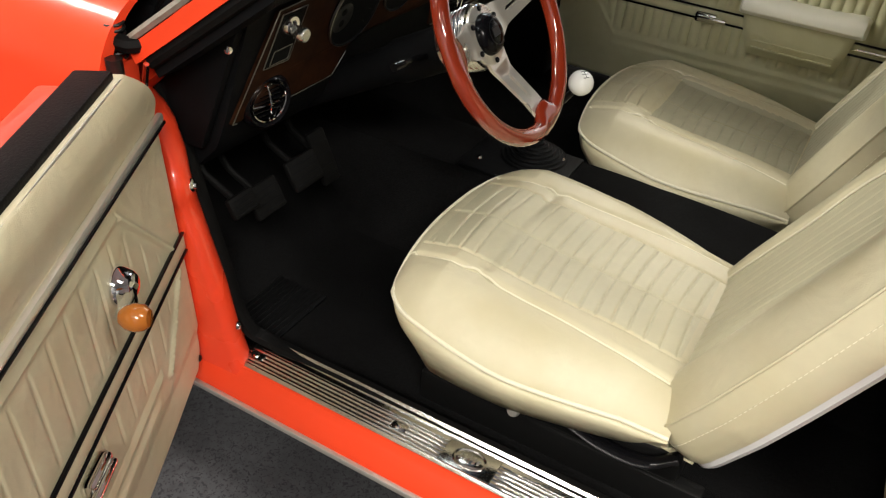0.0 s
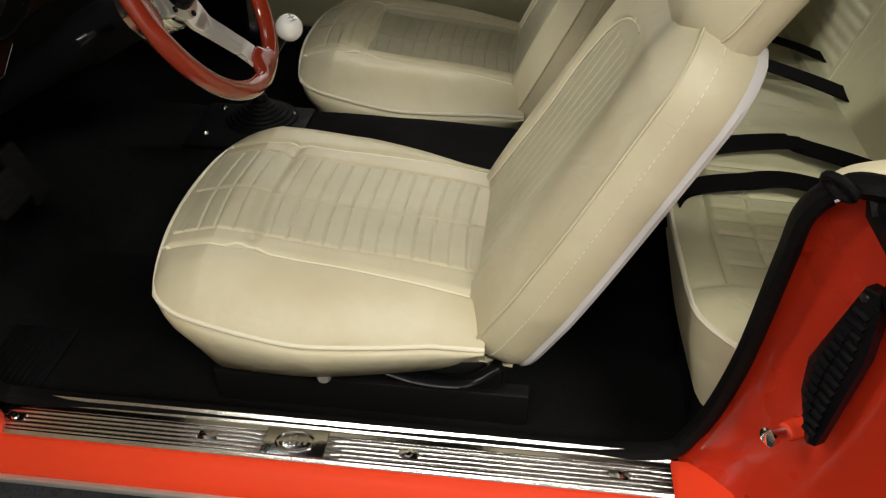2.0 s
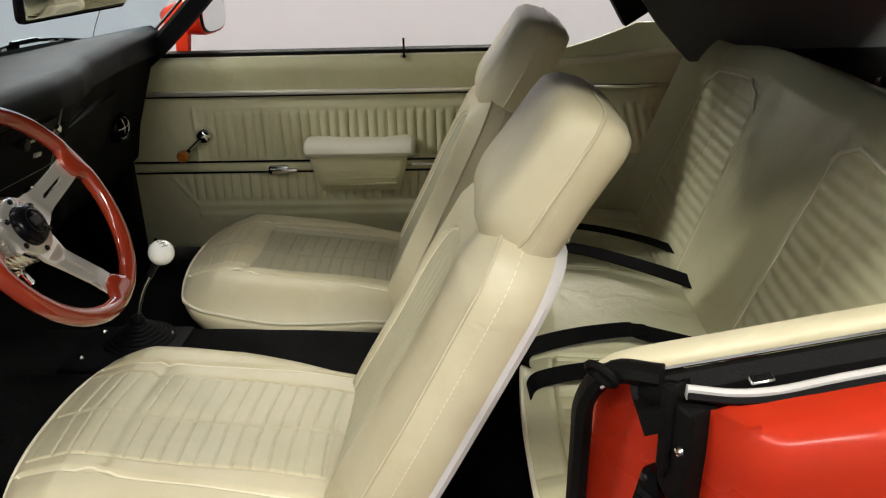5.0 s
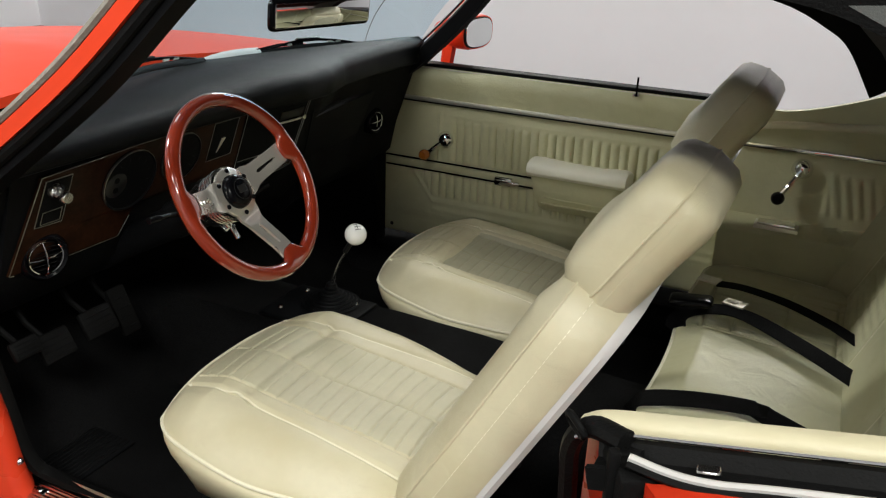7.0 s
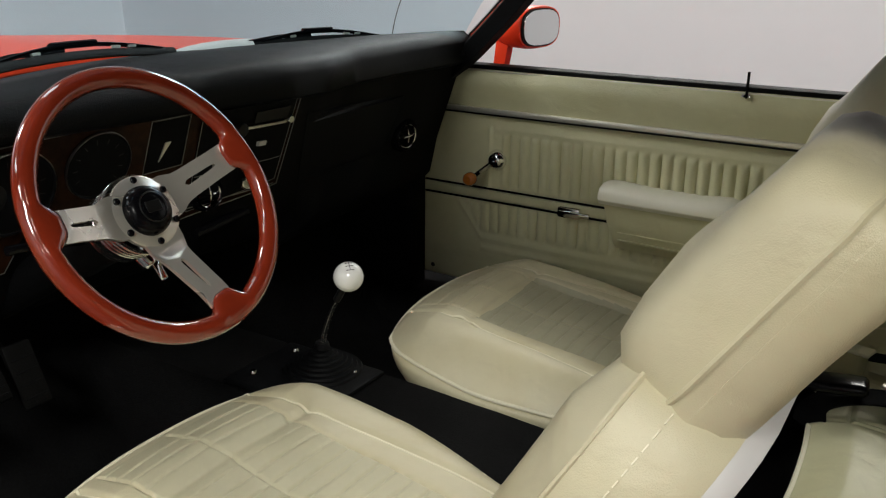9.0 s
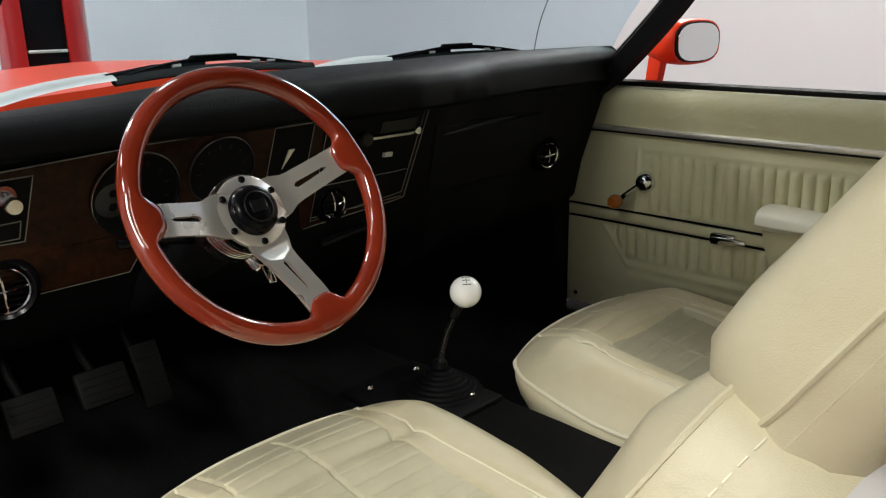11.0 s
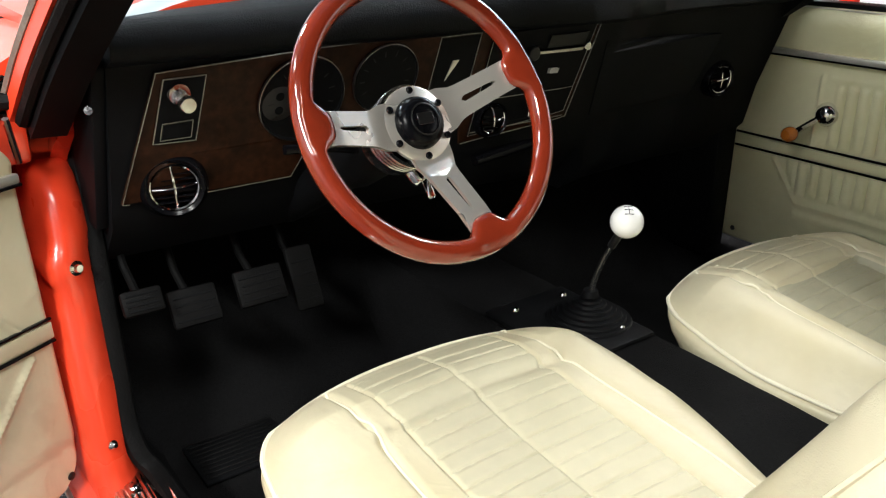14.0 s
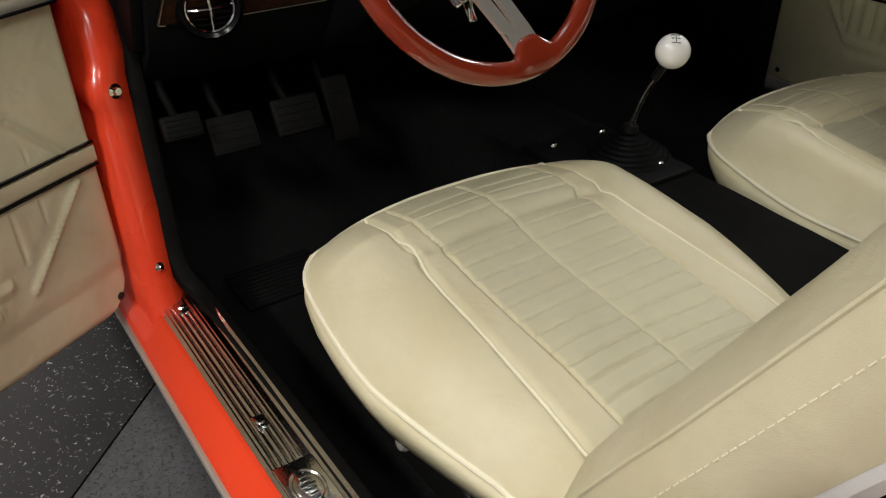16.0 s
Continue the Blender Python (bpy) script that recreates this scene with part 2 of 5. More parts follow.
def lathe(bm, profile, m, n=24):
    """Turns a profile of (radius, height) round the local z axis of the pose m."""
    loops = []
    for k in range(n):
        a = 2 * math.pi * k / n
        loops.append([m @ Vector((r * math.cos(a), r * math.sin(a), h)) for r, h in profile])
    rows = [[bm.verts.new(p) for p in loop] for loop in loops]
    for k in range(n):
        a, b = rows[k], rows[(k + 1) % n]
        for i in range(len(profile) - 1):
            bm.faces.new((a[i], b[i], b[i + 1], a[i + 1]))
    bmesh.ops.remove_doubles(bm, verts=[v for r in rows for v in r], dist=1e-6)

def lathed(profile, m, n=24):
    bm = bmesh.new()
    lathe(bm, profile, m, n)
    return bm

def axis_pose(at, direction):
    """Pose at a point whose local z axis runs along the direction."""
    return Matrix.Translation(at) @ Vector(direction).to_track_quat("Z", "Y").to_matrix().to_4x4()

def sheet(f, nu, nv, thick=None):
    """A surface from f(u, v) with u and v in 0..1; thick gives it a back."""
    bm = bmesh.new()
    g = [[bm.verts.new(f(i / nu, j / nv)) for j in range(nv + 1)] for i in range(nu + 1)]
    for i in range(nu):
        for j in range(nv):
            bm.faces.new((g[i][j], g[i + 1][j], g[i + 1][j + 1], g[i][j + 1]))
    if thick is not None:
        t = Vector(thick)
        b = [[bm.verts.new(g[i][j].co + t) for j in range(nv + 1)] for i in (0, nu)]
        c = [[bm.verts.new(g[i][j].co + t) for i in range(nu + 1)] for j in (0, nv)]
        for j in range(nv):
            bm.faces.new((g[0][j], g[0][j + 1], b[0][j + 1], b[0][j]))
            bm.faces.new((g[nu][j], g[nu][j + 1], b[1][j + 1], b[1][j]))
        for i in range(nu):
            bm.faces.new((g[i][0], g[i + 1][0], c[0][i + 1], c[0][i]))
            bm.faces.new((g[i][nv], g[i + 1][nv], c[1][i + 1], c[1][i]))
        bmesh.ops.remove_doubles(bm, verts=bm.verts, dist=1e-5)
    return bm

def prism(poly, lo, hi, axis="y", bevel=0.0):
    """Extrudes a polygon; axis y: points are (x, z); axis x: (y, z); axis z: (x, y)."""
    put = {"y": lambda p, d: (p[0], d, p[1]), "x": lambda p, d: (d, p[0], p[1]), "z": lambda p, d: (p[0], p[1], d)}[axis]
    bm = bmesh.new()
    loft(bm, [[put(p, lo) for p in poly], [put(p, hi) for p in poly]])
    if bevel:
        bmesh.ops.bevel(bm, geom=list(bm.edges), offset=bevel, segments=2, profile=0.5, affect="EDGES")
    return bm

def groove(d, w):
    """1 on a seam, falling to 0 at w from it."""
    return max(0.0, 1 - abs(d) / w) ** 2

# ---- showroom ----
def tile_floor():
    """Checkered vinyl floor; the tiles beside the car are pieces of their own."""
    base = finish("ground", boxed((-9, -6, -0.05), (9, 7, -0.004)), CHECKER, smooth=False)
    tagged(base, "grey and black speckled vinyl showroom floor", "floor", kind="structure")
    w = 0.61
    lay = pose(0, 0, 0, 0, 0, 45)
    bm = bmesh.new()
    box(bm, (-w / 2 + 0.0015, -w / 2 + 0.0015, -0.004), (w / 2 - 0.0015, w / 2 - 0.0015, 0.0), 0.001, 1)
    mb = bpy.data.meshes.new("tile_black")
    bm.to_mesh(mb)
    bm.free()
    mg = mb.copy()
    mb.materials.append(SPECKBLACK)
    mg.materials.append(SPECKGREY)
    # laid at 45 degrees to the car
    for i in range(-6, 5):
        for j in range(-5, 7):
            o = new("tile", mb if (i + j) % 2 else mg)
            o.matrix_world = lay @ Matrix.Translation((-0.660 + (i + 0.5) * w, -0.711 + (j + 0.5) * w, 0))
            o.parent = base

def room():
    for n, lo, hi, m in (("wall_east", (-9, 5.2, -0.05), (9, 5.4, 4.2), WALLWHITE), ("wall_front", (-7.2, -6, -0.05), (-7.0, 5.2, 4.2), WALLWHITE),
                         # back and west walls are unseen; their grey holds down the fill light
                         ("wall_back", (9, -6, -0.05), (9.2, 5.2, 4.2), UNSEENWALL), ("wall_west", (-9, -6.2, -0.05), (9, -6, 4.2), UNSEENWALL)):
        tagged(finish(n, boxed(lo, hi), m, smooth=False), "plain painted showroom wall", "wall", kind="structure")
    tagged(finish("ceiling", boxed((-9, -6.2, 4.2), (9.2, 5.4, 4.3)), CEIL, smooth=False), "plain pale showroom ceiling", "ceiling", kind="structure")

def ceiling_lamp(x, y, w, d, power, color=(1, 0.95, 0.86)):
    t = thing("ceiling_light", "white rectangular ceiling light with a thin frame", "light", Matrix.Translation((x, y, 4.15)), "ceiling lights")
    part("frame", boxed((-w / 2 - 0.04, -d / 2 - 0.04, 0.0), (w / 2 + 0.04, d / 2 + 0.04, 0.05), 0.005), WALLWHITE, t)
    L = bpy.data.lights.new("lamp", "AREA")
    L.shape, L.size, L.size_y, L.energy, L.color = "RECTANGLE", w, d, power, color
    o = new("lamp", L)
    o.matrix_world = Matrix.Translation((x, y, 4.13))

room()
for k, (lx, ly, lp) in enumerate(((0.2, -3.9, 150), (3.0, -4.2, 460), (-1.9, -3.6, 75), (3.4, -1.3, 135), (-1.6, 4.75, 240), (1.6, 4.75, 250), (-1.9, 0.2, 35), (-4.2, -1.8, 420), (4.2, 3.1, 60))):
    ceiling_lamp(lx, ly, 1.8, 0.6, lp)

# ---- car body ----
car = thing("car_body", "orange-red two-door hardtop car with its door open", "car")

def opening_line(y):
    """The edge of the driver's door opening, from the pillar's top down, along the sill and up the rear jamb."""
    front = [(-0.045, y, 0.93), (-0.105, y, 0.84), (-0.060, y - 0.008, 0.70), (0.008, y - 0.020, 0.52), (0.045, y - 0.022, 0.415), (0.095, y - 0.004, 0.374)] if y < 0 else [(0.06, y, 0.93), (0.0, y, 0.84), (-0.005, y, 0.70), (0.0, y, 0.52), (0.02, y, 0.41), (0.08, y, 0.372)]
    return spline(front + [(0.3, y, 0.37), (0.7, y, 0.37), (0.93, y, 0.375), (0.985, y, 0.42), (1.012, y, 0.55), (1.020, y, 0.72), (1.024, y, 0.785), (1.048, y - 0.01 * (1 if y < 0 else -1), 0.822), (1.09, y - 0.03 * (1 if y < 0 else -1), 0.83)], 6)

def leaned(p):
    """The rear door post leans outwards towards its top."""
    k = max(0.0, p.z - 0.42) / 0.43 if p.x > 0.9 else 0.0
    return Vector((p.x - 0.014 * k, p.y - 0.080 * k, p.z + 0.022 * k))

def sill():
    # rocker: painted step below the plate, then the outer skin
    prof = [(-0.654, 0.365), (-0.722, 0.368), (-0.729, 0.358), (-0.749, 0.345), (-0.754, 0.332), (-0.746, 0.315), (-0.70, 0.25), (-0.66, 0.20), (-0.645, 0.20), (-0.650, 0.34)]
    bm = bmesh.new()
    loft(bm, [[(x, a, b) for a, b in prof] for x in (-0.75, -0.1, 0.2, 0.5, 0.8, 1.1, 1.6)])
    part("rocker", bm, RED, car)
    part("rocker_trim", boxed((-0.6, -0.760, 0.319), (1.02, -0.746, 0.329), 0.002), BRUSHED, car, "thin bright rocker strip")

def sill_plate():
    t = thing("sill_plate", "ribbed aluminium door sill plate with an oval badge", "sill plate")
    n = 36
    def f(u, v):
        x = 0.035 + 0.928 * u
        y = -0.656 - 0.062 * v
        rib = 0.0036 * (abs(math.sin((v - 0.30) / 0.6 * math.pi * 5)) ** 0.5 - 0.6) if 0.30 < v < 0.90 and 0.045 < u < 0.985 and abs(x - 0.473) > 0.045 else 0
        edge = 0.009 * (1 - min(1, v / 0.16)) - 0.004 * max(0, (v - 0.93) / 0.07)
        return Vector((x, y, 0.3725 + rib + edge))
    part("plate", sheet(f, 60, 72, (0, 0, -0.004)), SILL, t, flat_angle=60)
    bm = bmesh.new()
    lathe(bm, [(0.0001, 0.006), (0.020, 0.006), (0.023, 0.004), (0.026, 0.006), (0.029, 0.004), (0.030, 0)], Matrix.Translation((0.474, -0.690, 0.3715)) @ Matrix.Diagonal((0.95, 0.66, 0.7, 1)), 32)
    part("badge", bm, SILL, t, "oval embossed badge")
    part("badge_plate", boxed((0.432, -0.714, 0.3715), (0.516, -0.666, 0.3745), 0.002), SILL, t)
    for k in range(-2, 3):
        part("badge_bar", boxed((0.474 + 0.007 * k - 0.0022, -0.690 - 0.009 + abs(k) * 0.002, 0.3755), (0.474 + 0.007 * k + 0.0022, -0.690 + 0.009 - abs(k) * 0.002, 0.3768), 0.0005, 1), SILL, t)
    for k in range(4):
        o = part("rivet", lathed([(0.0001, 0.0035), (0.004, 0.003), (0.0065, 0)], Matrix.Translation((0.085 + 0.27 * k, -0.693, 0.3735)), 12), CHROME, t)
        part("rivet_seat", boxed((0.073 + 0.27 * k, -0.701, 0.372), (0.099 + 0.27 * k, -0.685, 0.3745), 0.002), SILL, t)

def hinge_pillar(s, name):
    """Painted front door post, leaning forwards to its top, with hinge bolts; s is -1 on the driver's side."""
    def sec(z, bx, by):
        return [(-0.24, s * 0.652, z), (bx - 0.055, s * 0.656, z), (bx - 0.012, s * (by - 0.010), z), (bx, s * by, z), (bx + 0.010, s * (by + 0.014), z), (bx + 0.012, s * (by + 0.028), z), (bx + 0.002, s * (by + 0.042), z), (-0.20, s * (by + 0.050), z), (-0.24, s * (by + 0.050), z)]
    bm = bmesh.new()
    loft(bm, [sec(z, bx, by) for z, bx, by in ((0.32, 0.085, 0.690), (0.375, 0.066, 0.690), (0.40, 0.056, 0.690), (0.43, 0.048, 0.690), (0.50, 0.033, 0.690), (0.56, 0.012, 0.689), (0.61, -0.007, 0.687),
                                               (0.637, -0.016, 0.686), (0.648, -0.013, 0.690), (0.672, -0.018, 0.690), (0.684, -0.026, 0.684), (0.70, -0.032, 0.680), (0.745, -0.046, 0.680), (0.765, -0.062, 0.680), (0.785, -0.095, 0.680))])
    part(name, bm, JAMB, car, flat_angle=75)
    part("hinge_bolt", lathed([(0.0001, 0.010), (0.005, 0.010), (0.006, 0.006), (0.010, 0.004), (0.011, 0)], axis_pose((-0.012, s * 0.699, 0.660), (0.85, -s * 0.4, 0.1)), 12), CHROME, car)
    part("hinge_bolt", lathed([(0.0001, 0.006), (0.003, 0.006), (0.006, 0.003), (0.007, 0)], axis_pose((0.060, s * 0.704, 0.432), (0.85, -s * 0.4, 0.1)), 12), CHROME, car)

def quarter(s):
    """Rear quarter: concave jamb, outer skin and belt; s is -1 on the driver's side."""
    def row(z):
        k = (z - 0.38) / 0.5
        bulge = 0.02 * math.sin(max(0, min(1, k)) * math.pi)
        x0 = (0.985 + 0.11 * min(k, 0.3)) + 0.018 * max(0, k - 0.3)
        pts = [(x0 - 0.004, 0.640), (x0, 0.650), (x0 + 0.03, 0.672), (x0 + 0.055, 0.70), (x0 + 0.07, 0.735), (x0 + 0.085, 0.765), (x0 + 0.10, 0.785 + bulge * 0.4), (x0 + 0.112, 0.797 + bulge * 0.6), (x0 + 0.13, 0.803 + bulge), (x0 + 0.25, 0.812 + bulge), (x0 + 0.5, 0.82 + bulge), (x0 + 1.2, 0.82 + bulge)]
        lean = 0.058 * max(0.0, min(1.0, (z - 0.42) / 0.40))
        return [(x, s * (y + lean), z) for x, y in pts]
    zs = [0.20, 0.30, 0.36, 0.42, 0.50, 0.58, 0.66, 0.74, 0.80, 0.838]
    bm = bmesh.new()
    rows = [row(z) for z in zs]
    def rise(x):
        return 0.20 * max(0.0, min(0.30, x - 1.13))
    rows.append([(x, s * (abs(y) - (0.010 if abs(y) > 0.83 else 0.0)), 0.846 + rise(x)) for x, y, z in row(0.83)])
    rows.append([(x, s * min(abs(y), 0.842), 0.852 + rise(x)) for x, y, z in row(0.84)])
    rows.append([(x, s * min(abs(y), 0.807), 0.853 + rise(x)) for x, y, z in row(0.84)])
    for r in rows[-4:]:
        for i, (x, y, z) in enumerate(r):
            if i <= 5:
                r[i] = (x, y, min(z, 0.815 + (abs(y) - 0.70) * 0.3))
            elif r is rows[-4]:
                r[i] = (x, y, z + rise(x) * 0.8)
    rows2 = [[bm.verts.new(p) for p in r] for r in rows]
    for a, b in zip(rows2, rows2[1:]):
        for i in range(len(a) - 1):
            bm.faces.new((a[i], a[i + 1], b[i + 1], b[i]))
    bmesh.ops.solidify(bm, geom=bm.faces, thickness=0.003)
    part("quarter_panel", bm, JAMB, car)

def belt_rail(s):
    """Window sill of the rear quarter: padded cream rail, black channel and bright strip."""
    t = car
    near = s < 0
    path = [(1.022, -0.728, 0.842), (1.05, -0.728, 0.856), (1.14, -0.727, 0.874), (1.27, -0.724, 0.898), (1.42, -0.712, 0.920), (1.6, -0.69, 0.94)] if near else [(1.0, 0.695, 0.868), (1.03, 0.69, 0.880), (1.12, 0.685, 0.893), (1.25, 0.68, 0.904), (1.42, 0.665, 0.925), (1.6, 0.64, 0.945)]
    path = spline([Vector(p) for p in path], 5)
    bm = bmesh.new()
    sweep(bm, path, [(-0.014, -0.020), (-0.015, -0.005), (-0.010, 0.001), (0.001, 0.002), (0.010, -0.001), (0.014, -0.006), (0.014, -0.014)])
    part("cream_rail", bm, VINYL, t, "cream padded window rail")
    part("rail_edge", tube([p + Vector((0, s * 0.0195, -0.010)) for p in path], 0.0024, 6), CHROME, t)
    if not near:
        return
    def off(a, b):
        return [p + Vector((0, s * a, b)) for p in path if p.x > 1.045]
    bm = bmesh.new()
    sweep(bm, off(0.046, -0.024), [(-0.030, -0.016), (-0.030, 0.008), (-0.022, 0.008), (-0.012, -0.005), (0.012, -0.005), (0.021, 0.007), (0.029, 0.008), (0.030, -0.016)])
    part("window_channel", bm, RUBBER, t, "worn black rubber window channel")
    part("sealer_bead", tube([p + Vector((0, 0.0008 * math.sin(i * 1.7), 0.0)) for i, p in enumerate(off(0.050, -0.0315)) if p.x > 1.11], 0.0026, 6), OLDGLUE, t, "brown dried sealer")
    strip = spline([Vector((1.088, -0.801, 0.8635)), Vector((1.13, -0.803, 0.860)), Vector((1.168, -0.803, 0.863)), Vector((1.22, -0.802, 0.875)), Vector((1.31, -0.800, 0.893)), Vector((1.42, -0.795, 0.914)), Vector((1.6, -0.785, 0.921))], 5)
    bm = bmesh.new()
    sweep(bm, strip, [(-0.0042, -0.008), (-0.0042, 0.0026), (0.0, 0.0040), (0.0042, 0.0022), (0.0042, -0.008)])
    part("belt_molding", bm, SILVER, t, "bright belt strip")
    part("strip_seal", tube([p + Vector((0, -0.0066, -0.0035)) for p in strip], 0.0036, 6), RUBBER, t)
    part("clip", boxed((-0.011, -0.007, -0.003), (0.011, 0.005, 0.003), 0.0015, 1, Matrix.Translation((1.158, -0.782, 0.862)) @ pose(0, 0, 0, 12, -10, 4)), POLISHED, t, "small bright window clip")

def jamb_parts():
    t = thing("air_vent", "black plastic louvred pressure vent on the rear jamb", "vent")
    # the jamb leans outwards to the rear
    base = Matrix(((0.51, 0.03, -0.86, 1.068), (-0.86, -0.10, -0.51, -0.764), (0, 1, 0, 0.657), (0, 0, 0, 1)))
    poly = [(-0.026, -0.012), (-0.018, -0.055), (0.014, -0.112), (0.024, -0.106), (0.027, 0.03), (0.019, 0.085), (0.011, 0.106), (-0.005, 0.104)]
    bm = bmesh.new()
    loft(bm, [[base @ Vector((a, b, -0.006)) for a, b in poly], [base @ Vector((a, b, 0.007)) for a, b in poly], [base @ Vector((a * 0.9, b * 0.95, 0.010)) for a, b in poly]])
    part("body", bm, PLASTIC, t)
    for k in range(14):
        z = -0.085 + k * 0.0128
        lo = np.interp(z, (-0.112, -0.055, -0.012, 0.104), (0.016, -0.013, -0.021, -0.004))
        hi = np.interp(z, (-0.106, 0.03, 0.085, 0.108), (0.022, 0.023, 0.016, 0.008))
        lo, hi = lo + 0.007, hi - 0.005
        md = lo + (hi - lo) * 0.45
        for p, q in ((lo, md - 0.002), (md + 0.002, hi)):
            w = max(0.004, (q - p) / 2)
            part("slat", boxed((-w, -0.0032, 0.008), (w, 0.0032, 0.0135), 0.001, 1, base @ Matrix.Translation(((p + q) / 2, z, 0)) @ pose(0, 0, 0, 25, 0, -12)), BLACK, t)
    part("screw", lathed([(0.0001, 0.003), (0.004, 0.002), (0.005, 0)], base @ Matrix.Translation((0.0, 0.095, 0.010)), 10), DARKMETAL, t)
    t = thing("door_striker", "chrome door striker bolt on the rear jamb", "striker")
    m = axis_pose((1.058, -0.738, 0.530), (-0.86, -0.51, 0.08))
    part("washer", lathed([(0.0001, 0.005), (0.010, 0.005), (0.012, 0.0), (0.012, -0.02)], m, 20), JAMB, t)
    part("bolt", lathed([(0.0065, 0.0), (0.0065, 0.022), (0.010, 0.022), (0.011, 0.026), (0.011, 0.031), (0.008, 0.033), (0.0001, 0.033)], m, 20), CHROME, t)
    t = thing("window_guide_cover", "black rubber window guide cover on the rear jamb", "cover")
    b2 = Matrix(((0.51, 0, -0.86, 1.086), (-0.86, 0, -0.51, -0.792), (0, 1, 0, 0.822), (0, 0, 0, 1)))
    poly = [(-0.014, 0.030), (-0.012, -0.066), (0.010, -0.086), (0.022, -0.080), (0.027, -0.02), (0.027, 0.028)]
    bm = bmesh.new()
    loft(bm, [[b2 @ Vector((a, b, -0.02)) for a, b in poly], [b2 @ Vector((a, b, 0.006)) for a, b in poly], [b2 @ Vector((a * 0.94, b * 0.95, 0.012)) for a, b in poly]])
    bmesh.ops.bevel(bm, geom=list(bm.edges), offset=0.004, segments=2, profile=0.5, affect="EDGES")
    part("body", bm, RUBBER, t)
    part("lip", boxed((-0.006, -0.045, 0.008), (0.006, 0.045, 0.020), 0.004, 2, b2), RUBBER, t)
    part("screw", lathed([(0.0001, 0.004), (0.004, 0.003), (0.005, 0)], b2 @ Matrix.Translation((0.016, -0.016, 0.012)), 12), CHROME, t)
    part("slot", boxed((-0.004, -0.055, 0.011), (0.002, 0.010, 0.0135), 0.001, 1, b2), PLASTIC, t)
    part("upper_block", boxed((-0.050, -0.004, -0.018), (-0.008, 0.030, 0.010), 0.009, 3, b2 @ pose(0, 0, 0, 0, 0, 14)), RUBBER, t)
    part("block_lobe", boxed((-0.030, -0.016, -0.018), (-0.006, 0.010, 0.006), 0.008, 3, b2), RUBBER, t)
    part("guide_loop", tube([Vector((1.022 + 0.010 * math.cos(a) - 0.006 * math.sin(a), -0.748 - 0.010 * math.cos(a), 0.847 + 0.010 * math.sin(a))) for a in np.linspace(0, 2 * math.pi, 20, endpoint=False)], 0.0042, 8, closed=True), RUBBER, t, "black rubber window stop loop")

def hinge_details():
    """Painted flange above the post, upper hinge and its check link."""
    bm = bmesh.new()
    path = spline([(-0.135, -0.676, 0.775), (-0.085, -0.678, 0.815), (-0.045, -0.676, 0.86), (-0.012, -0.668, 0.912)], 6)
    sweep(bm, path, [(-0.010, -0.020), (-0.010, 0.016), (0.006, 0.022), (0.010, -0.016)], up=(0.6, 0, 0.8))
    part("pillar_flange", bm, JAMB, car)
    t = car
    part("hinge_leaf", boxed((-0.10, -0.775, 0.79), (-0.06, -0.715, 0.85), 0.008), JAMB, t)
    part("hinge_barrel", tube([(-0.050, -0.765, 0.775), (-0.050, -0.765, 0.865)], 0.011, 12, up=(1, 0, 0)), DARKMETAL, t)
    part("hinge_arm", boxed((-0.055, -0.80, 0.80), (0.0, -0.758, 0.845), 0.008), JAMB, t)
    part("check_link", tube([(-0.04, -0.735, 0.80), (-0.015, -0.745, 0.86)], 0.004, 8, up=(1, 0, 0)), CHROME, t)
    part("hinge_spring", tube([(-0.07 + 0.012 * math.cos(a), -0.74 + 0.012 * math.sin(a), 0.855 + 0.0012 * a) for a in np.linspace(0, 40, 120)], 0.0022, 5), DARKMETAL, t)
    part("wiring_sleeve", tube(spline([(-0.15, -0.71, 0.86), (-0.10, -0.735, 0.885), (-0.05, -0.74, 0.875), (-0.03, -0.70, 0.88)], 5), 0.012, 8), RUBBER, t)

sill()
sill_plate()
hinge_pillar(-1, "hinge_pillar")
hinge_details()
quarter(-1)
belt_rail(-1)
belt_rail(1)
jamb_parts()
seal = thing("weatherstrip", "black rubber door seal round the opening", "seal")
run = [leaned(p) for p in opening_line(-0.652)]
for nm, i0, i1 in (("pillar_run", 0, 27), ("sill_run", 27, 49), ("jamb_run", 49, len(run))):
    part(nm, tube(run[i0:i1 + 1], 0.011, 8, up=(0, 1, 0), rb=0.014), RUBBER, seal)

# floor pan with tunnel
def pan(u, v):
    x = -0.42 + 1.46 * u
    y = -0.645 + 1.29 * v
    a = abs(y)
    tun = max(0.0, min(1.0, (0.150 - abs(y + 0.035)) / 0.06))
    tun = tun * tun * (3 - 2 * tun)
    z = 0.275 + tun * (0.205 - 0.05 * max(0, x - 0.45))
    ed = max(0.0, min(1.0, (a - 0.60) / 0.045))
    z += 0.085 * ed
    if x < -0.08:
        z = max(z, 0.275 + (-0.08 - x) * 1.15)
    return Vector((x, y, z + 0.003 * noise.noise((x * 9, y * 9, 0))))
fl = part("floor_carpet", sheet(pan, 70, 60, (0, 0, -0.02)), CARPET, car, "black cut-pile carpet over floor and tunnel")
part("firewall", boxed((-0.45, -0.70, 0.25), (-0.42, 0.70, 0.93)), CARPET, car)
part("kick_panel", boxed((-0.42, -0.665, 0.28), (-0.075, -0.645, 0.90), 0.004), BLACK, car)
part("kick_panel", boxed((-0.42, 0.64, 0.28), (-0.020, 0.702, 0.93), 0.006), BLACK, car)
part("rear_floor", boxed((1.02, -0.64, 0.25), (1.9, 0.64, 0.37)), CARPET, car)
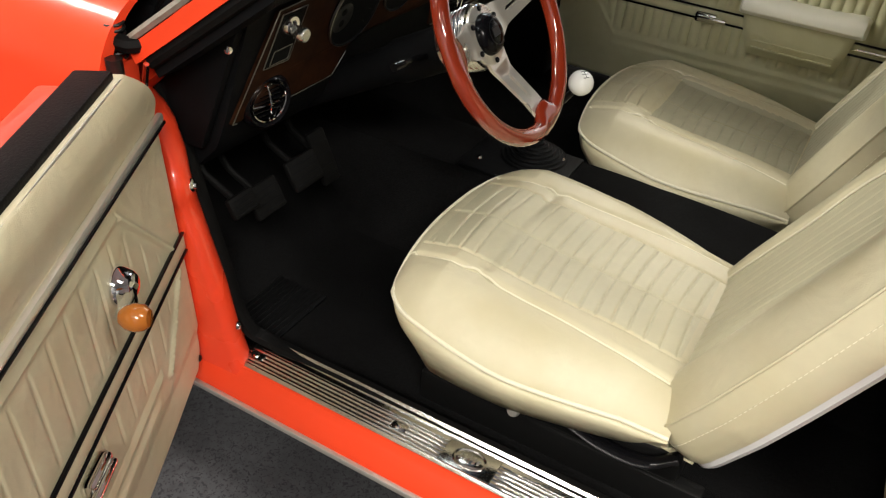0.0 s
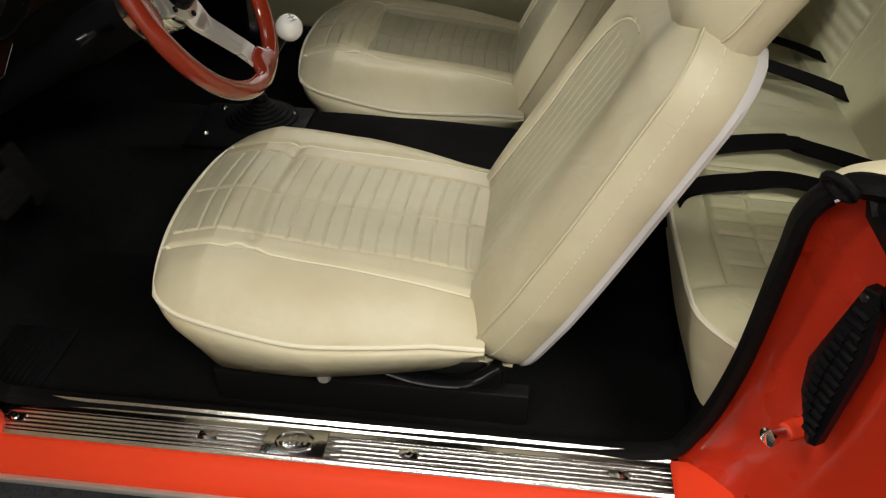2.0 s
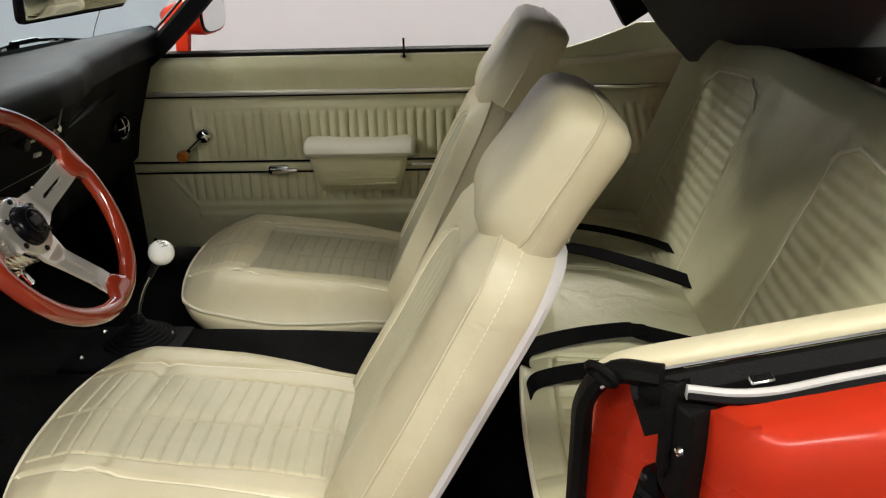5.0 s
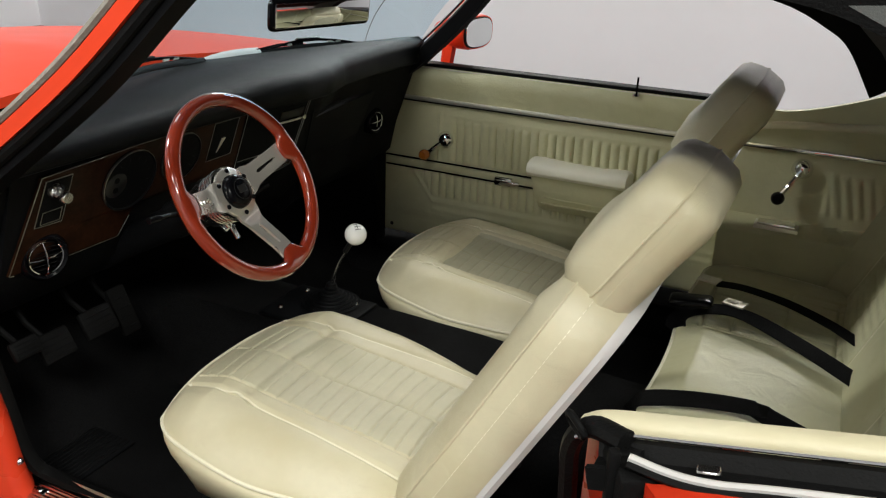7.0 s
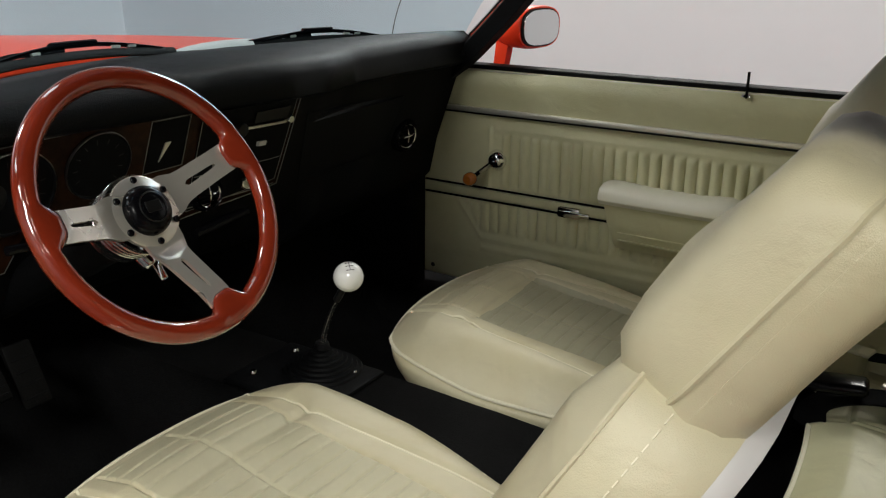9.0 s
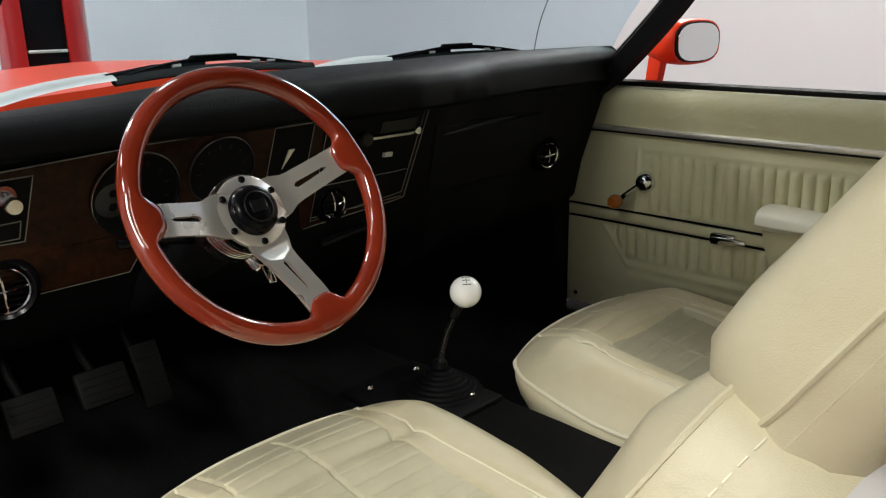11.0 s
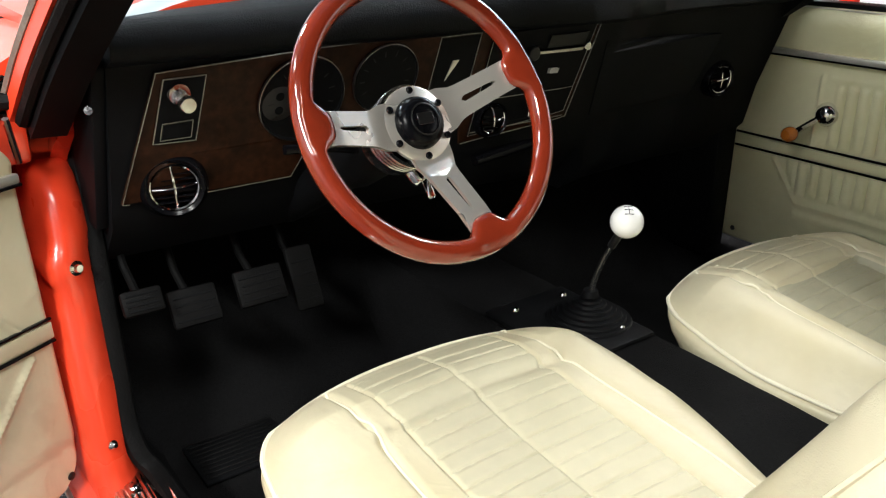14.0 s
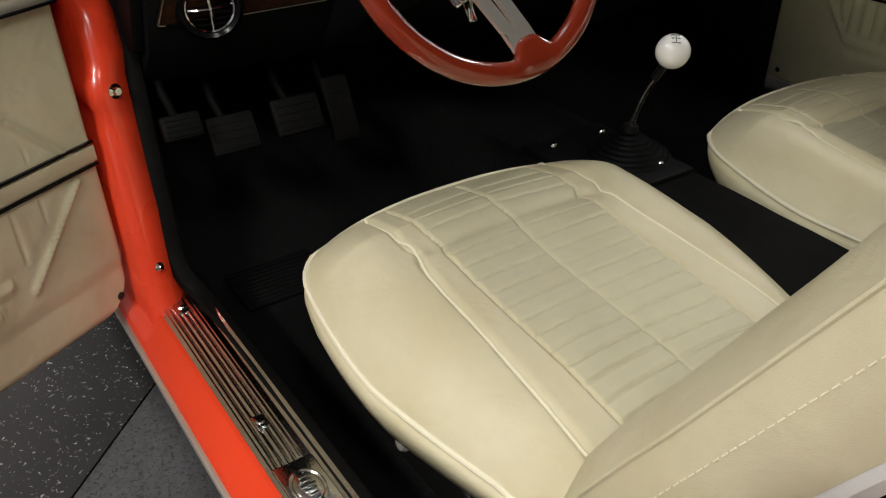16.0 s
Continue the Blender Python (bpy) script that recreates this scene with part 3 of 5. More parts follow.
part("under_body", boxed((-0.7, -0.62, 0.20), (1.9, 0.62, 0.25)), BLACK, car)
part("rocker_inner", boxed((-0.7, 0.64, 0.20), (1.6, 0.775, 0.366), 0.01), CARPET, car)

# hood, fenders, cowl
def hood(u, v):
    x = -0.30 - 1.25 * u
    y = -0.66 + 1.32 * v
    a = y / 0.66
    z = 0.972 - 0.06 * u * u - 0.026 * a * a + 0.03 * u * (1 - u) + 0.012 * max(0, 1 - abs(a) / 0.45)
    return Vector((x + 0.10 * a * a * (1 - u), y, z))
part("hood", sheet(hood, 24, 40, (0, 0, -0.02)), RED, car)
def cowl(u, v):
    y = -0.62 + 1.22 * v
    a = y / 0.66
    x = -0.31 + 0.10 * a * a + 0.10 * u + 0.12 * a * a * u
    return Vector((x, y, 0.925 - 0.035 * a * a + 0.004 * u))
part("cowl", sheet(cowl, 6, 30, (0, 0, -0.02)), RED, car)
def fender(s):
    def f(u, v):
        x = (-0.06 if s < 0 else -0.20) - 1.5 * u
        th = v * math.pi / 2
        y = 0.675 + 0.115 * math.sin(th)
        z = 0.80 + 0.135 * math.cos(th) - 0.09 * u * u + (0.0 if v < 1 else -0.44)
        return Vector((x, s * y, z))
    part("fender", sheet(f, 20, 12, (0, -s * 0.02, 0)), RED, car)
fender(-1)
fender(1)

# windscreen pillars and roof
def pillar(s):
    k = 0.025 if s < 0 else 0.0
    g = 0.014 if s < 0 else 0.0
    path = spline([(-0.04, s * 0.70, 0.85), (0.08 + k * 0.4, s * 0.685, 0.935 + g), (0.25 + k, s * 0.645, 1.085 + g), (0.375 + k, s * 0.60, 1.215 if s > 0 else 1.235), (0.45 + k, s * 0.585, 1.235 if s > 0 else 1.297)], 5)
    bm = bmesh.new()
    sweep(bm, path, [(-0.022, -0.026), (-0.022, 0.010), (0.0, 0.020), (0.020, 0.010), (0.020, -0.026)], up=(-0.7, 0, 0.7))
    part("windscreen_pillar", bm, BLACK, car, "black pillar trim")
    out = [p + Vector((-0.012, s * 0.029, 0.010)) for p in path]
    bm = bmesh.new()
    sweep(bm, out, [(-0.008, -0.014), (-0.008, 0.009), (0.008, 0.009), (0.008, -0.014)], up=(-0.7, 0, 0.7))
    part("pillar_skin", bm, RED, car)
    if s > 0:
        part("pillar_molding", tube([p + Vector((-0.026, s * 0.030, 0.022)) for p in path], 0.0045, 6), CHROME, car)
        return
    part("drip_molding", tube([p + Vector((-0.024, s * 0.036, 0.021)) for p in path], 0.0062, 6), WORNTRIM, car, "worn grey edge strip")
    part("pillar_seal", tube([p + Vector((0.012, s * 0.024, 0.002)) for p in path], 0.0095, 8), RUBBER, car, "black rubber door seal")
    part("pillar_lip", tube([p + Vector((0.0, s * 0.031, 0.008)) for p in path], 0.0035, 6), OLDGLUE, car)
pillar(-1)
pillar(1)
part("pillar_foot", prism([(-0.16, 0.88), (0.06, 0.905), (0.115, 0.945), (0.10, 0.985), (-0.02, 0.965), (-0.16, 0.94)], 0.655, 0.715, "y", 0.006), BLACK, car)
def roof(u, v):
    y = -0.60 + 1.20 * v
    a = y / 0.60
    x = 0.40 + 1.5 * u - 0.05 * (1 - a * a) * (1 - u)
    z = 1.325 - 0.035 * a * a - 0.33 * max(0, u - 0.52) ** 1.6 * 2.2
    return Vector((x, y, z))
part("roof", sheet(roof, 24, 20, (0, 0, 0.03)), BLACK, car, "black roof with dark lining")
def roof_rail(s):
    if s > 0:
        path = spline([(0.36, 0.61, 1.190), (0.6, 0.615, 1.212), (0.90, 0.615, 1.214), (1.05, 0.61, 1.190), (1.15, 0.61, 1.145), (1.21, 0.61, 1.10), (1.275, 0.615, 0.995)], 5)
    else:
        path = spline([(0.45, -0.59, 1.292), (0.6, -0.605, 1.300), (0.85, -0.605, 1.296), (1.10, -0.60, 1.292), (1.24, -0.60, 1.258), (1.36, -0.605, 1.18), (1.48, -0.62, 1.05), (1.56, -0.63, 0.96)], 5)
    k = -0.06 if s > 0 else 0.13
    bm = bmesh.new()
    h = 0.085 if s > 0 else 0.03
    sweep(bm, path, [(-0.02, -0.022), (-0.02, h), (0.02, h), (0.02, -0.022)], up=(0.2, 0, 1))
    part("roof_rail", bm, RUBBER, car, "black roof rail with window seal")
    poly = [(1.06 + k, 1.265), (1.20 + k, 1.20), (1.32 + k, 1.085), (1.40 + k, 0.975), (1.47 + k, 0.90), (2.35, 0.90), (2.25, 1.20), (1.9, 1.27), (1.5, 1.29)]
    part("sail_panel", prism(poly, s * 0.585, s * 0.62), LINER, car, "grey lining of the roof post")
roof_rail(-1)
roof_rail(1)
def screen(u, v):
    y = -0.66 + 1.32 * v
    a = y / 0.66
    b = Vector((-0.20 + 0.27 * a * a, y, 0.945 - 0.03 * a * a))
    t = Vector((0.385 - 0.03 * (1 - a * a), y * 0.91, 1.25 - 0.02 * a * a))
    return b.lerp(t, u) + Vector((-0.03, 0, 0.03)) * math.sin(u * math.pi)
g = part("windscreen", sheet(screen, 8, 24), GLASS, car, "faintly blue-tinted laminated windscreen")
g.visible_shadow = False
g = part("tint_band", sheet(lambda u, v: screen(0.86 + 0.14 * u, v) + Vector((0.003, 0, -0.003)), 3, 24), TINT, car, "blue sun shade band of the windscreen")
g.visible_shadow = False
part("parcel_shelf", boxed((1.50, -0.60, 0.90), (2.0, 0.60, 0.925), 0.01), BLACK, car)
part("tail", boxed((1.9, -0.80, 0.25), (2.9, 0.80, 0.90), 0.08), RED, car)

part("front_panel", boxed((-1.60, -0.77, 0.28), (-1.52, 0.77, 0.84), 0.03), RED, car)
def wheel(x, y):
    s = -1 if y < 0 else 1
    m = axis_pose((x, y, 0.32), (0, s, 0))
    w = part("tyre", lathed([(0.20, 0.085), (0.24, 0.10), (0.30, 0.095), (0.32, 0.075), (0.322, 0.0), (0.32, -0.075), (0.30, -0.095), (0.20, -0.09)], m, 40), RUBBER, car)
    part("rim", lathed([(0.0001, 0.07), (0.06, 0.07), (0.08, 0.05), (0.17, 0.055), (0.20, 0.086), (0.205, 0.08), (0.19, -0.08), (0.0001, -0.08)], m, 40), BRUSHED, w)
for x in (-1.12, 1.92):
    for y in (-0.66, 0.66):
        wheel(x, y)

# ---- seats ----
def bucket_seat(x0, y0, m, sag, lean):
    """Bucket seat; m is -1 where the door is on the left of the seat, 1 where it is on the right."""
    t = thing("bucket_seat", "cream vinyl front bucket seat with pleated insert", "car seat", Matrix.Translation((x0, y0, 0)), "front seats")
    X0, X1 = 0.222, 0.712

    def half(d):
        w = 0.250 + 0.022 * math.sin(math.pi * min(1, d / 0.42)) - 0.022 * max(0, (d - 0.25) / 0.23)
        if d < 0.075:
            w -= 0.048 * (1 - math.sqrt(max(0, 1 - ((0.075 - d) / 0.075) ** 2)))
        return w

    def edge(a, d):
        """Height of the piped edge."""
        k = min(1, d / 0.22)
        return 0.512 - 0.044 * k - 0.022 * max(0, (d - 0.22) / 0.26) - 0.010 * abs(a) ** 3 * (1 - k)

    def top(u, v):
        d = (X1 - X0) * v
        a = 2 * u - 1
        y = a * half(d)
        x = X0 + d + 0.024 * a * a * (1 - v) ** 3
        lift = (1 - abs(a) ** 4.5) ** 0.8 * min(1, (d + 0.002) / 0.09) ** 0.5
        h = 0.036 * lift * (1 - 0.45 * max(0, (v - 0.62) / 0.38) ** 1.5) + 0.012 * lift * math.sin(min(1, d / 0.24) * math.pi / 2) + 0.016 * min(1, d / 0.22) * lift
        h += 0.010 * math.exp(-((abs(a) - 0.76) / 0.15) ** 2) * min(1, d / 0.08) * (1 - 0.4 * v)
        h -= 0.012 * math.exp(-(a / 0.45) ** 2) * math.exp(-((d - 0.28) / 0.13) ** 2)
        z = edge(a, d) + h
        g = 0.0
        xd = d + 0.006 * math.cos(y * 14)
        fold = math.exp(-((xd - 0.140) / 0.011) ** 2)
        jog = 0.007 * fold
        ins = max(0.0, min(1.0, (0.140 + 0.02 * v - abs(y)) / 0.02))
        if d > 0.015:
            for ys in (-0.116, -0.002, 0.116):
                g = max(g, groove(y - ys + (jog if ys > 0 else -jog), 0.0042) * 0.9)
            g = max(g, groove(abs(y) - 0.146 - 0.022 * v + jog, 0.010) * 1.25)
        if abs(y) < 0.114 and 0.03 < d < 0.46 and not 0.118 < xd < 0.163:
            pl = abs(((xd - 0.163) / 0.0265) % 1 - 0.5) * 0.0265
            g = max(g, groove(0.01325 - pl, 0.0042) * 0.45)
        z -= 0.0068 * g + 0.0060 * fold * ins
        # sagging insert sits lower behind the fold
        z -= sag * max(0.0, min(1.0, (xd - 0.145) / 0.012)) * max(0.0, min(1.0, (0.128 - abs(y)) / 0.012))
        z += 0.0026 * noise.noise((x * 11, y * 11, 3.1)) * lift
        return Vector((x, y, z))
    NU, NV = 210, 300
    cush = part("cushion", sheet(top, NU, NV), VINYL, t, flat_angle=80)
    # the passenger seat's insert takes the copy with shade in its colour
    cush.data.materials.append(INSERT if sag < 0.005 else SHADEDINSERT)
    for f in cush.data.polygons:
        if abs(f.center.y) < (0.112 if sag < 0.005 else 0.124) and (0.025 if sag < 0.005 else 0.150) < f.center.x - X0 < 0.46:
            f.material_index = 1
    def along(sd, off, d):
        v = d / (X1 - X0)
        fold = math.exp(-((d - 0.140) / 0.020) ** 2)
        y = sd * (off + 0.022 * v - 0.007 * fold)
        return top((y / half(d) + 1) / 2, v)
    for sd in (-1, 1):
        part("bolster_welt", tube([along(sd, 0.146, 0.006 + 0.0075 * k) + Vector((0, 0, 0.0030 * min(1.0, k / 9))) for k in range(62)], 0.0021, 8), PIPE, cush, "cream welt between bolster and insert")
    # boxing under the piping
    ring = [top(0, k / 40) for k in range(40, -1, -1)] + [top(k / 30, 0) for k in range(1, 31)] + [top(1, k / 40) for k in range(1, 41)]
    low = []
    for p in ring:
        f = max(0, 1 - (p.x - X0) / 0.12)
        low.append(Vector((p.x + 0.075 * f, p.y * (0.94 - 0.04 * f), 0.395 + 0.055 * max(0, (p.x - 0.63) / 0.095) ** 2)))
    mid = [a.lerp(b, 0.35) + Vector((0, 0.010 * (1 if a.y > 0 else -1) * min(1, abs(a.y) / 0.1), 0)) + Vector((-0.010, 0, 0)) * max(0, 1 - (a.x - X0) / 0.1) for a, b in zip(ring, low)]
    inn = [Vector((p.x, p.y * 0.9, 0.39)) for p in low]
    bm = bmesh.new()
    cen = Vector((0.47, 0, 0))
    tuck = [a + (cen - a).xy.normalized().to_3d() * 0.0065 + Vector((0, 0, -0.005)) for a in ring]
    lip = [a.lerp(b, 0.16) + (a - cen).xy.normalized().to_3d() * 0.001 for a, b in zip(ring, mid)]
    loft(bm, [ring, tuck, lip, [a.lerp(b, 0.5) + Vector((0, 0.004 * (1 if a.y > 0 else -1), 0)) for a, b in zip(ring, mid)], mid, low, inn], closed=False)
    part("cushion_side", bm, VINYL, t, flat_angle=80)
    part("piping", tube([p + Vector((0, 0, 0.001)) for p in ring], 0.0034, 8), PIPE, cush, "cream welt along the cushion edge")
    # frame and runners
    part("seat_frame", boxed((0.36, -0.20, 0.335), (0.74, 0.20, 0.395), 0.012), DARKMETAL, t)
    for s in (-1, 1):
        part("runner", boxed((0.30, s * 0.185 - 0.015, 0.27), (0.78, s * 0.185 + 0.015, 0.335), 0.006), DARKMETAL, t)
    # back: local frame a across, b up the back, c forwards
    O, U = Vector((0.686, 0, 0.430)), Vector((lean, 0, math.sqrt(1 - lean * lean)))
    N = Vector((-U.z, 0, U.x))
    H = 0.525

    def bhalf(b):
        w = 0.215 + 0.018 * math.sin(min(1, b / 0.25) * math.pi / 2) - 0.052 * max(0, (b - 0.12) / (H - 0.12)) ** 1.1
        if b > H - 0.09:
            w -= 0.07 * (1 - math.sqrt(max(0, 1 - ((b - H + 0.09) / 0.09) ** 2)))
        if b < 0.05:
            w -= 0.03 * (1 - math.sqrt(max(0, 1 - ((0.05 - b) / 0.05) ** 2)))
        return w

    def bpos(a, b, c):
        return O + U * b + N * c + Vector((0, a, 0))

    def front(u, v):
        b = H * v
        a = 2 * u - 1
        y = a * bhalf(b)
        sides = 1 - abs(a) ** 3.0
        ends = min(1, (H - b + 0.002) / 0.07) ** 0.5 * min(1, (b + 0.01) / 0.05) ** 0.5
        c = 0.036 * sides * ends + 0.010 * math.exp(-((abs(a) - 0.74) / 0.16) ** 2) * ends - 0.012 * math.exp(-(a / 0.5) ** 2) * ends * (0.3 + v)
        g = 0.0
        # arched seam round the insert
        ya = 0.138 - 0.055 * v ** 1.3 + 0.010 * math.exp(-((v - 0.62) / 0.12) ** 2)
        bt = H - 0.085
        arch = ya * math.sqrt(max(0, 1 - max(0, (b - bt + 0.06) / 0.06) ** 2)) if b < bt else -1
        if arch > 0:
            g = max(g, groove(abs(y) - arch, 0.011) * 1.3)
            if abs(y) < arch - 0.012 and b < bt - 0.035:
                pl = abs((y / 0.028 + 0.5) % 1 - 0.5) * 0.028
                g = max(g, groove(pl, 0.004) * 0.2)
        elif b < bt + 0.004:
            g = max(g, groove(b - bt, 0.004) if abs(y) < 0.03 else 0)
        c -= 0.0105 * g + 0.006 * max(0.0, min(1.0, (arch - abs(y)) / 0.014))
        c += 0.002 * noise.noise((y * 10, b * 10, 7.7))
        return bpos(y, b, c)
    rest = part("backrest", sheet(front, 220, 240), VINYL, t, flat_angle=80)
    def arch_at(v):
        b = H * v
        ya = 0.138 - 0.055 * v ** 1.3 + 0.010 * math.exp(-((v - 0.62) / 0.12) ** 2)
        bt = H - 0.085
        return ya * math.sqrt(max(0, 1 - max(0, (b - bt + 0.06) / 0.06) ** 2)) if b < bt else -1
    rest.data.materials.append(INSERT if sag < 0.005 else SHADEDINSERT)
    for f in rest.data.polygons:
        if abs(f.center.y) < arch_at((f.center - O).dot(U) / H):
            f.material_index = 1
    def seam_at(v, sd):
        b = H * v
        ya = 0.138 - 0.055 * v ** 1.3 + 0.010 * math.exp(-((v - 0.62) / 0.12) ** 2)
        bt = H - 0.085
        arch = ya * math.sqrt(max(0, 1 - max(0, (b - bt + 0.06) / 0.06) ** 2))
        return front(0.5 + sd * 0.5 * arch / bhalf(b), v) + N * 0.0085
    vt = (H - 0.0851) / H
    vs_ = [vt * (1 - (1 - k / 40) ** 2) for k in range(41)]
    part("insert_piping", tube([seam_at(v, -1) for v in vs_[1:]] + [seam_at(v, 1) for v in vs_[-2:0:-1]], 0.0023, 6, up=tuple(N)), PIPE, rest, "cream welt round the insert")
    nb = 60
    ring = [front(0, k / nb) for k in range(nb + 1)] + [front(k / 30, 1) for k in range(1, 31)] + [front(1, k / nb) for k in range(nb - 1, -1, -1)]
    def back_of(p, c, sc):
        b = (p - O).dot(U)
        a = p.y
        return bpos(a * sc, b, c)
    r1 = [back_of(p, -0.026, 1.035) for p in ring]
    r2 = [back_of(p, -0.060, 1.03) for p in ring]
    r3 = [back_of(p, -0.076, 0.985) for p in ring]
    bm = bmesh.new()
    loft(bm, [ring, r1, r2, r3], closed=False)
    part("backrest_side", bm, VINYL, t, flat_angle=80)
    part("seam", tube(ring, 0.0024, 6), VINYL, rest)
    stitch = [back_of(p, -0.030, 1.039) for p in ring]
    bm = bmesh.new()
    for p, q in zip(stitch, stitch[1:]):
        n = max(1, int((q - p).length / 0.009))
        for k in range(n):
            a, c = p.lerp(q, k / n), p.lerp(q, (k + 0.62) / n)
            d = (c - a).normalized()
            e1 = d.orthogonal().normalized() * 0.0007
            e2 = d.cross(e1)
            loft(bm, [[o + e1, o + e2, o - e1, o - e2] for o in (a, c)])
    part("stitch_thread", bm, PIPE, rest, "pale top stitching")
    bm = bmesh.new()
    sh1 = [back_of(p, -0.072, 0.98) for p in ring]
    sh2 = [back_of(p, -0.084, 0.985) for p in ring]
    sh3 = [back_of(p, -0.092, 0.95) for p in ring]
    loft(bm, [sh1, sh2, sh3], closed=False)
    n = len(sh3)
    bm.verts.ensure_lookup_table()
    last = bm.verts[-n:]
    for i in range(n // 2):
        if i + 1 < n - 1 - i:
            try:
                bm.faces.new((last[i], last[i + 1], last[n - 2 - i], last[n - 1 - i]))
            except ValueError:
                pass
    part("back_shell", bm, SHELL, t, "pale grey plastic seat-back shell")
    bm = bmesh.new()
    bot1 = [bpos(a, 0.0, 0.012) for a in np.linspace(-0.18, 0.18, 12)]
    bot2 = [bpos(a, -0.018, -0.03) for a in np.linspace(-0.20, 0.20, 12)]
    bot3 = [bpos(a, 0.0, -0.075) for a in np.linspace(-0.20, 0.20, 12)]
    loft(bm, [bot1, bot2, bot3], closed=False)
    part("backrest_underside", bm, VINYL, t)
    # headrest
    hc = O + U * 0.595 - N * 0.030
    def houtline(grow, c, n=72):
        pts = []
        for i in range(n):
            an = 2 * math.pi * i / n
            ca, sa = math.cos(an), math.sin(an)
            p = 0.42
            a = math.copysign(abs(ca) ** p, ca)
            b = math.copysign(abs(sa) ** p, sa)
            w = 0.156 - 0.016 * (b + 1) / 2 + 0.004 * noise.noise((i * 0.17, c * 30, 4))
            hh = 0.116 - 0.010 * (1 - a * a)
            cc = c + 0.004 * noise.noise((i * 0.17, 1, 8)) * (1 if abs(c) < 0.01 else 0)
            pts.append(hc + U * (b * hh * grow - 0.030 * min(1, max(0, -c / 0.012)) * (b < 0)) + N * (cc - 0.010 * b) + Vector((0, a * w * grow, 0)))
        return pts
    secs = [(0.30, 0.061), (0.62, 0.0595), (0.84, 0.054), (0.945, 0.040), (0.988, 0.017), (1.0, 0.002), (1.0, -0.002), (0.988, -0.016), (0.95, -0.037), (0.85, -0.051), (0.6, -0.057), (0.3, -0.059)]
    bm = bmesh.new()
    loft(bm, [houtline(g, c) for g, c in secs])
    head = part("headrest", bm, VINYL, t, flat_angle=80)
    part("headrest_stitch", tube(houtline(0.987, -0.014), 0.0008, 5, closed=True, up=tuple(N)), VINYL, head)
    part("headrest_seam", tube(houtline(1.006, 0.0), 0.0024, 6, closed=True, up=tuple(N)), VINYL, head)
    for s in (-1, 1):
        part("headrest_post", tube([bpos(s * 0.06, H - 0.02, -0.03), bpos(s * 0.06, H + 0.05, -0.03)], 0.006, 8), CHROME, head)
    # hinge arm and recliner knob on the outer side
    for s in (-1, 1):
        part("hinge_arm", tube(spline([(0.55, s * 0.212, 0.392), (0.62, s * 0.220, 0.378), (0.69, s * 0.220, 0.380), (0.735, s * 0.213, 0.41)], 5), 0.007, 8, rb=0.015, up=(0, 1, 0)), PLASTIC, t)
    part("adjuster_knob", lathed([(0.0001, 0.022), (0.008, 0.022), (0.0105, 0.018), (0.0105, 0.006), (0.007, 0.0)], axis_pose((0.488, m * 0.228, 0.386), (0, m, 0.1)), 16), BRUSHED, t, "small chrome adjuster knob")
    # skirt on the tunnel side
    bm = bmesh.new()
    loft(bm, [[(x, -m * (w + 0.002), 0.402) for x, w in ((0.315, 0.12), (0.322, 0.17), (0.36, 0.203), (0.55, 0.206), (0.70, 0.20))], [(x + 0.012, -m * (w - 0.012), 0.335) for x, w in ((0.315, 0.12), (0.322, 0.17), (0.36, 0.203), (0.55, 0.206), (0.70, 0.20))]], closed=False)
    part("skirt", bm, VINYL, t, "cream vinyl side skirt")
    return t

bucket_seat(0.0, -0.336, -1, 0.001, 0.485)
bucket_seat(0.026, 0.358, 1, 0.011, 0.435)

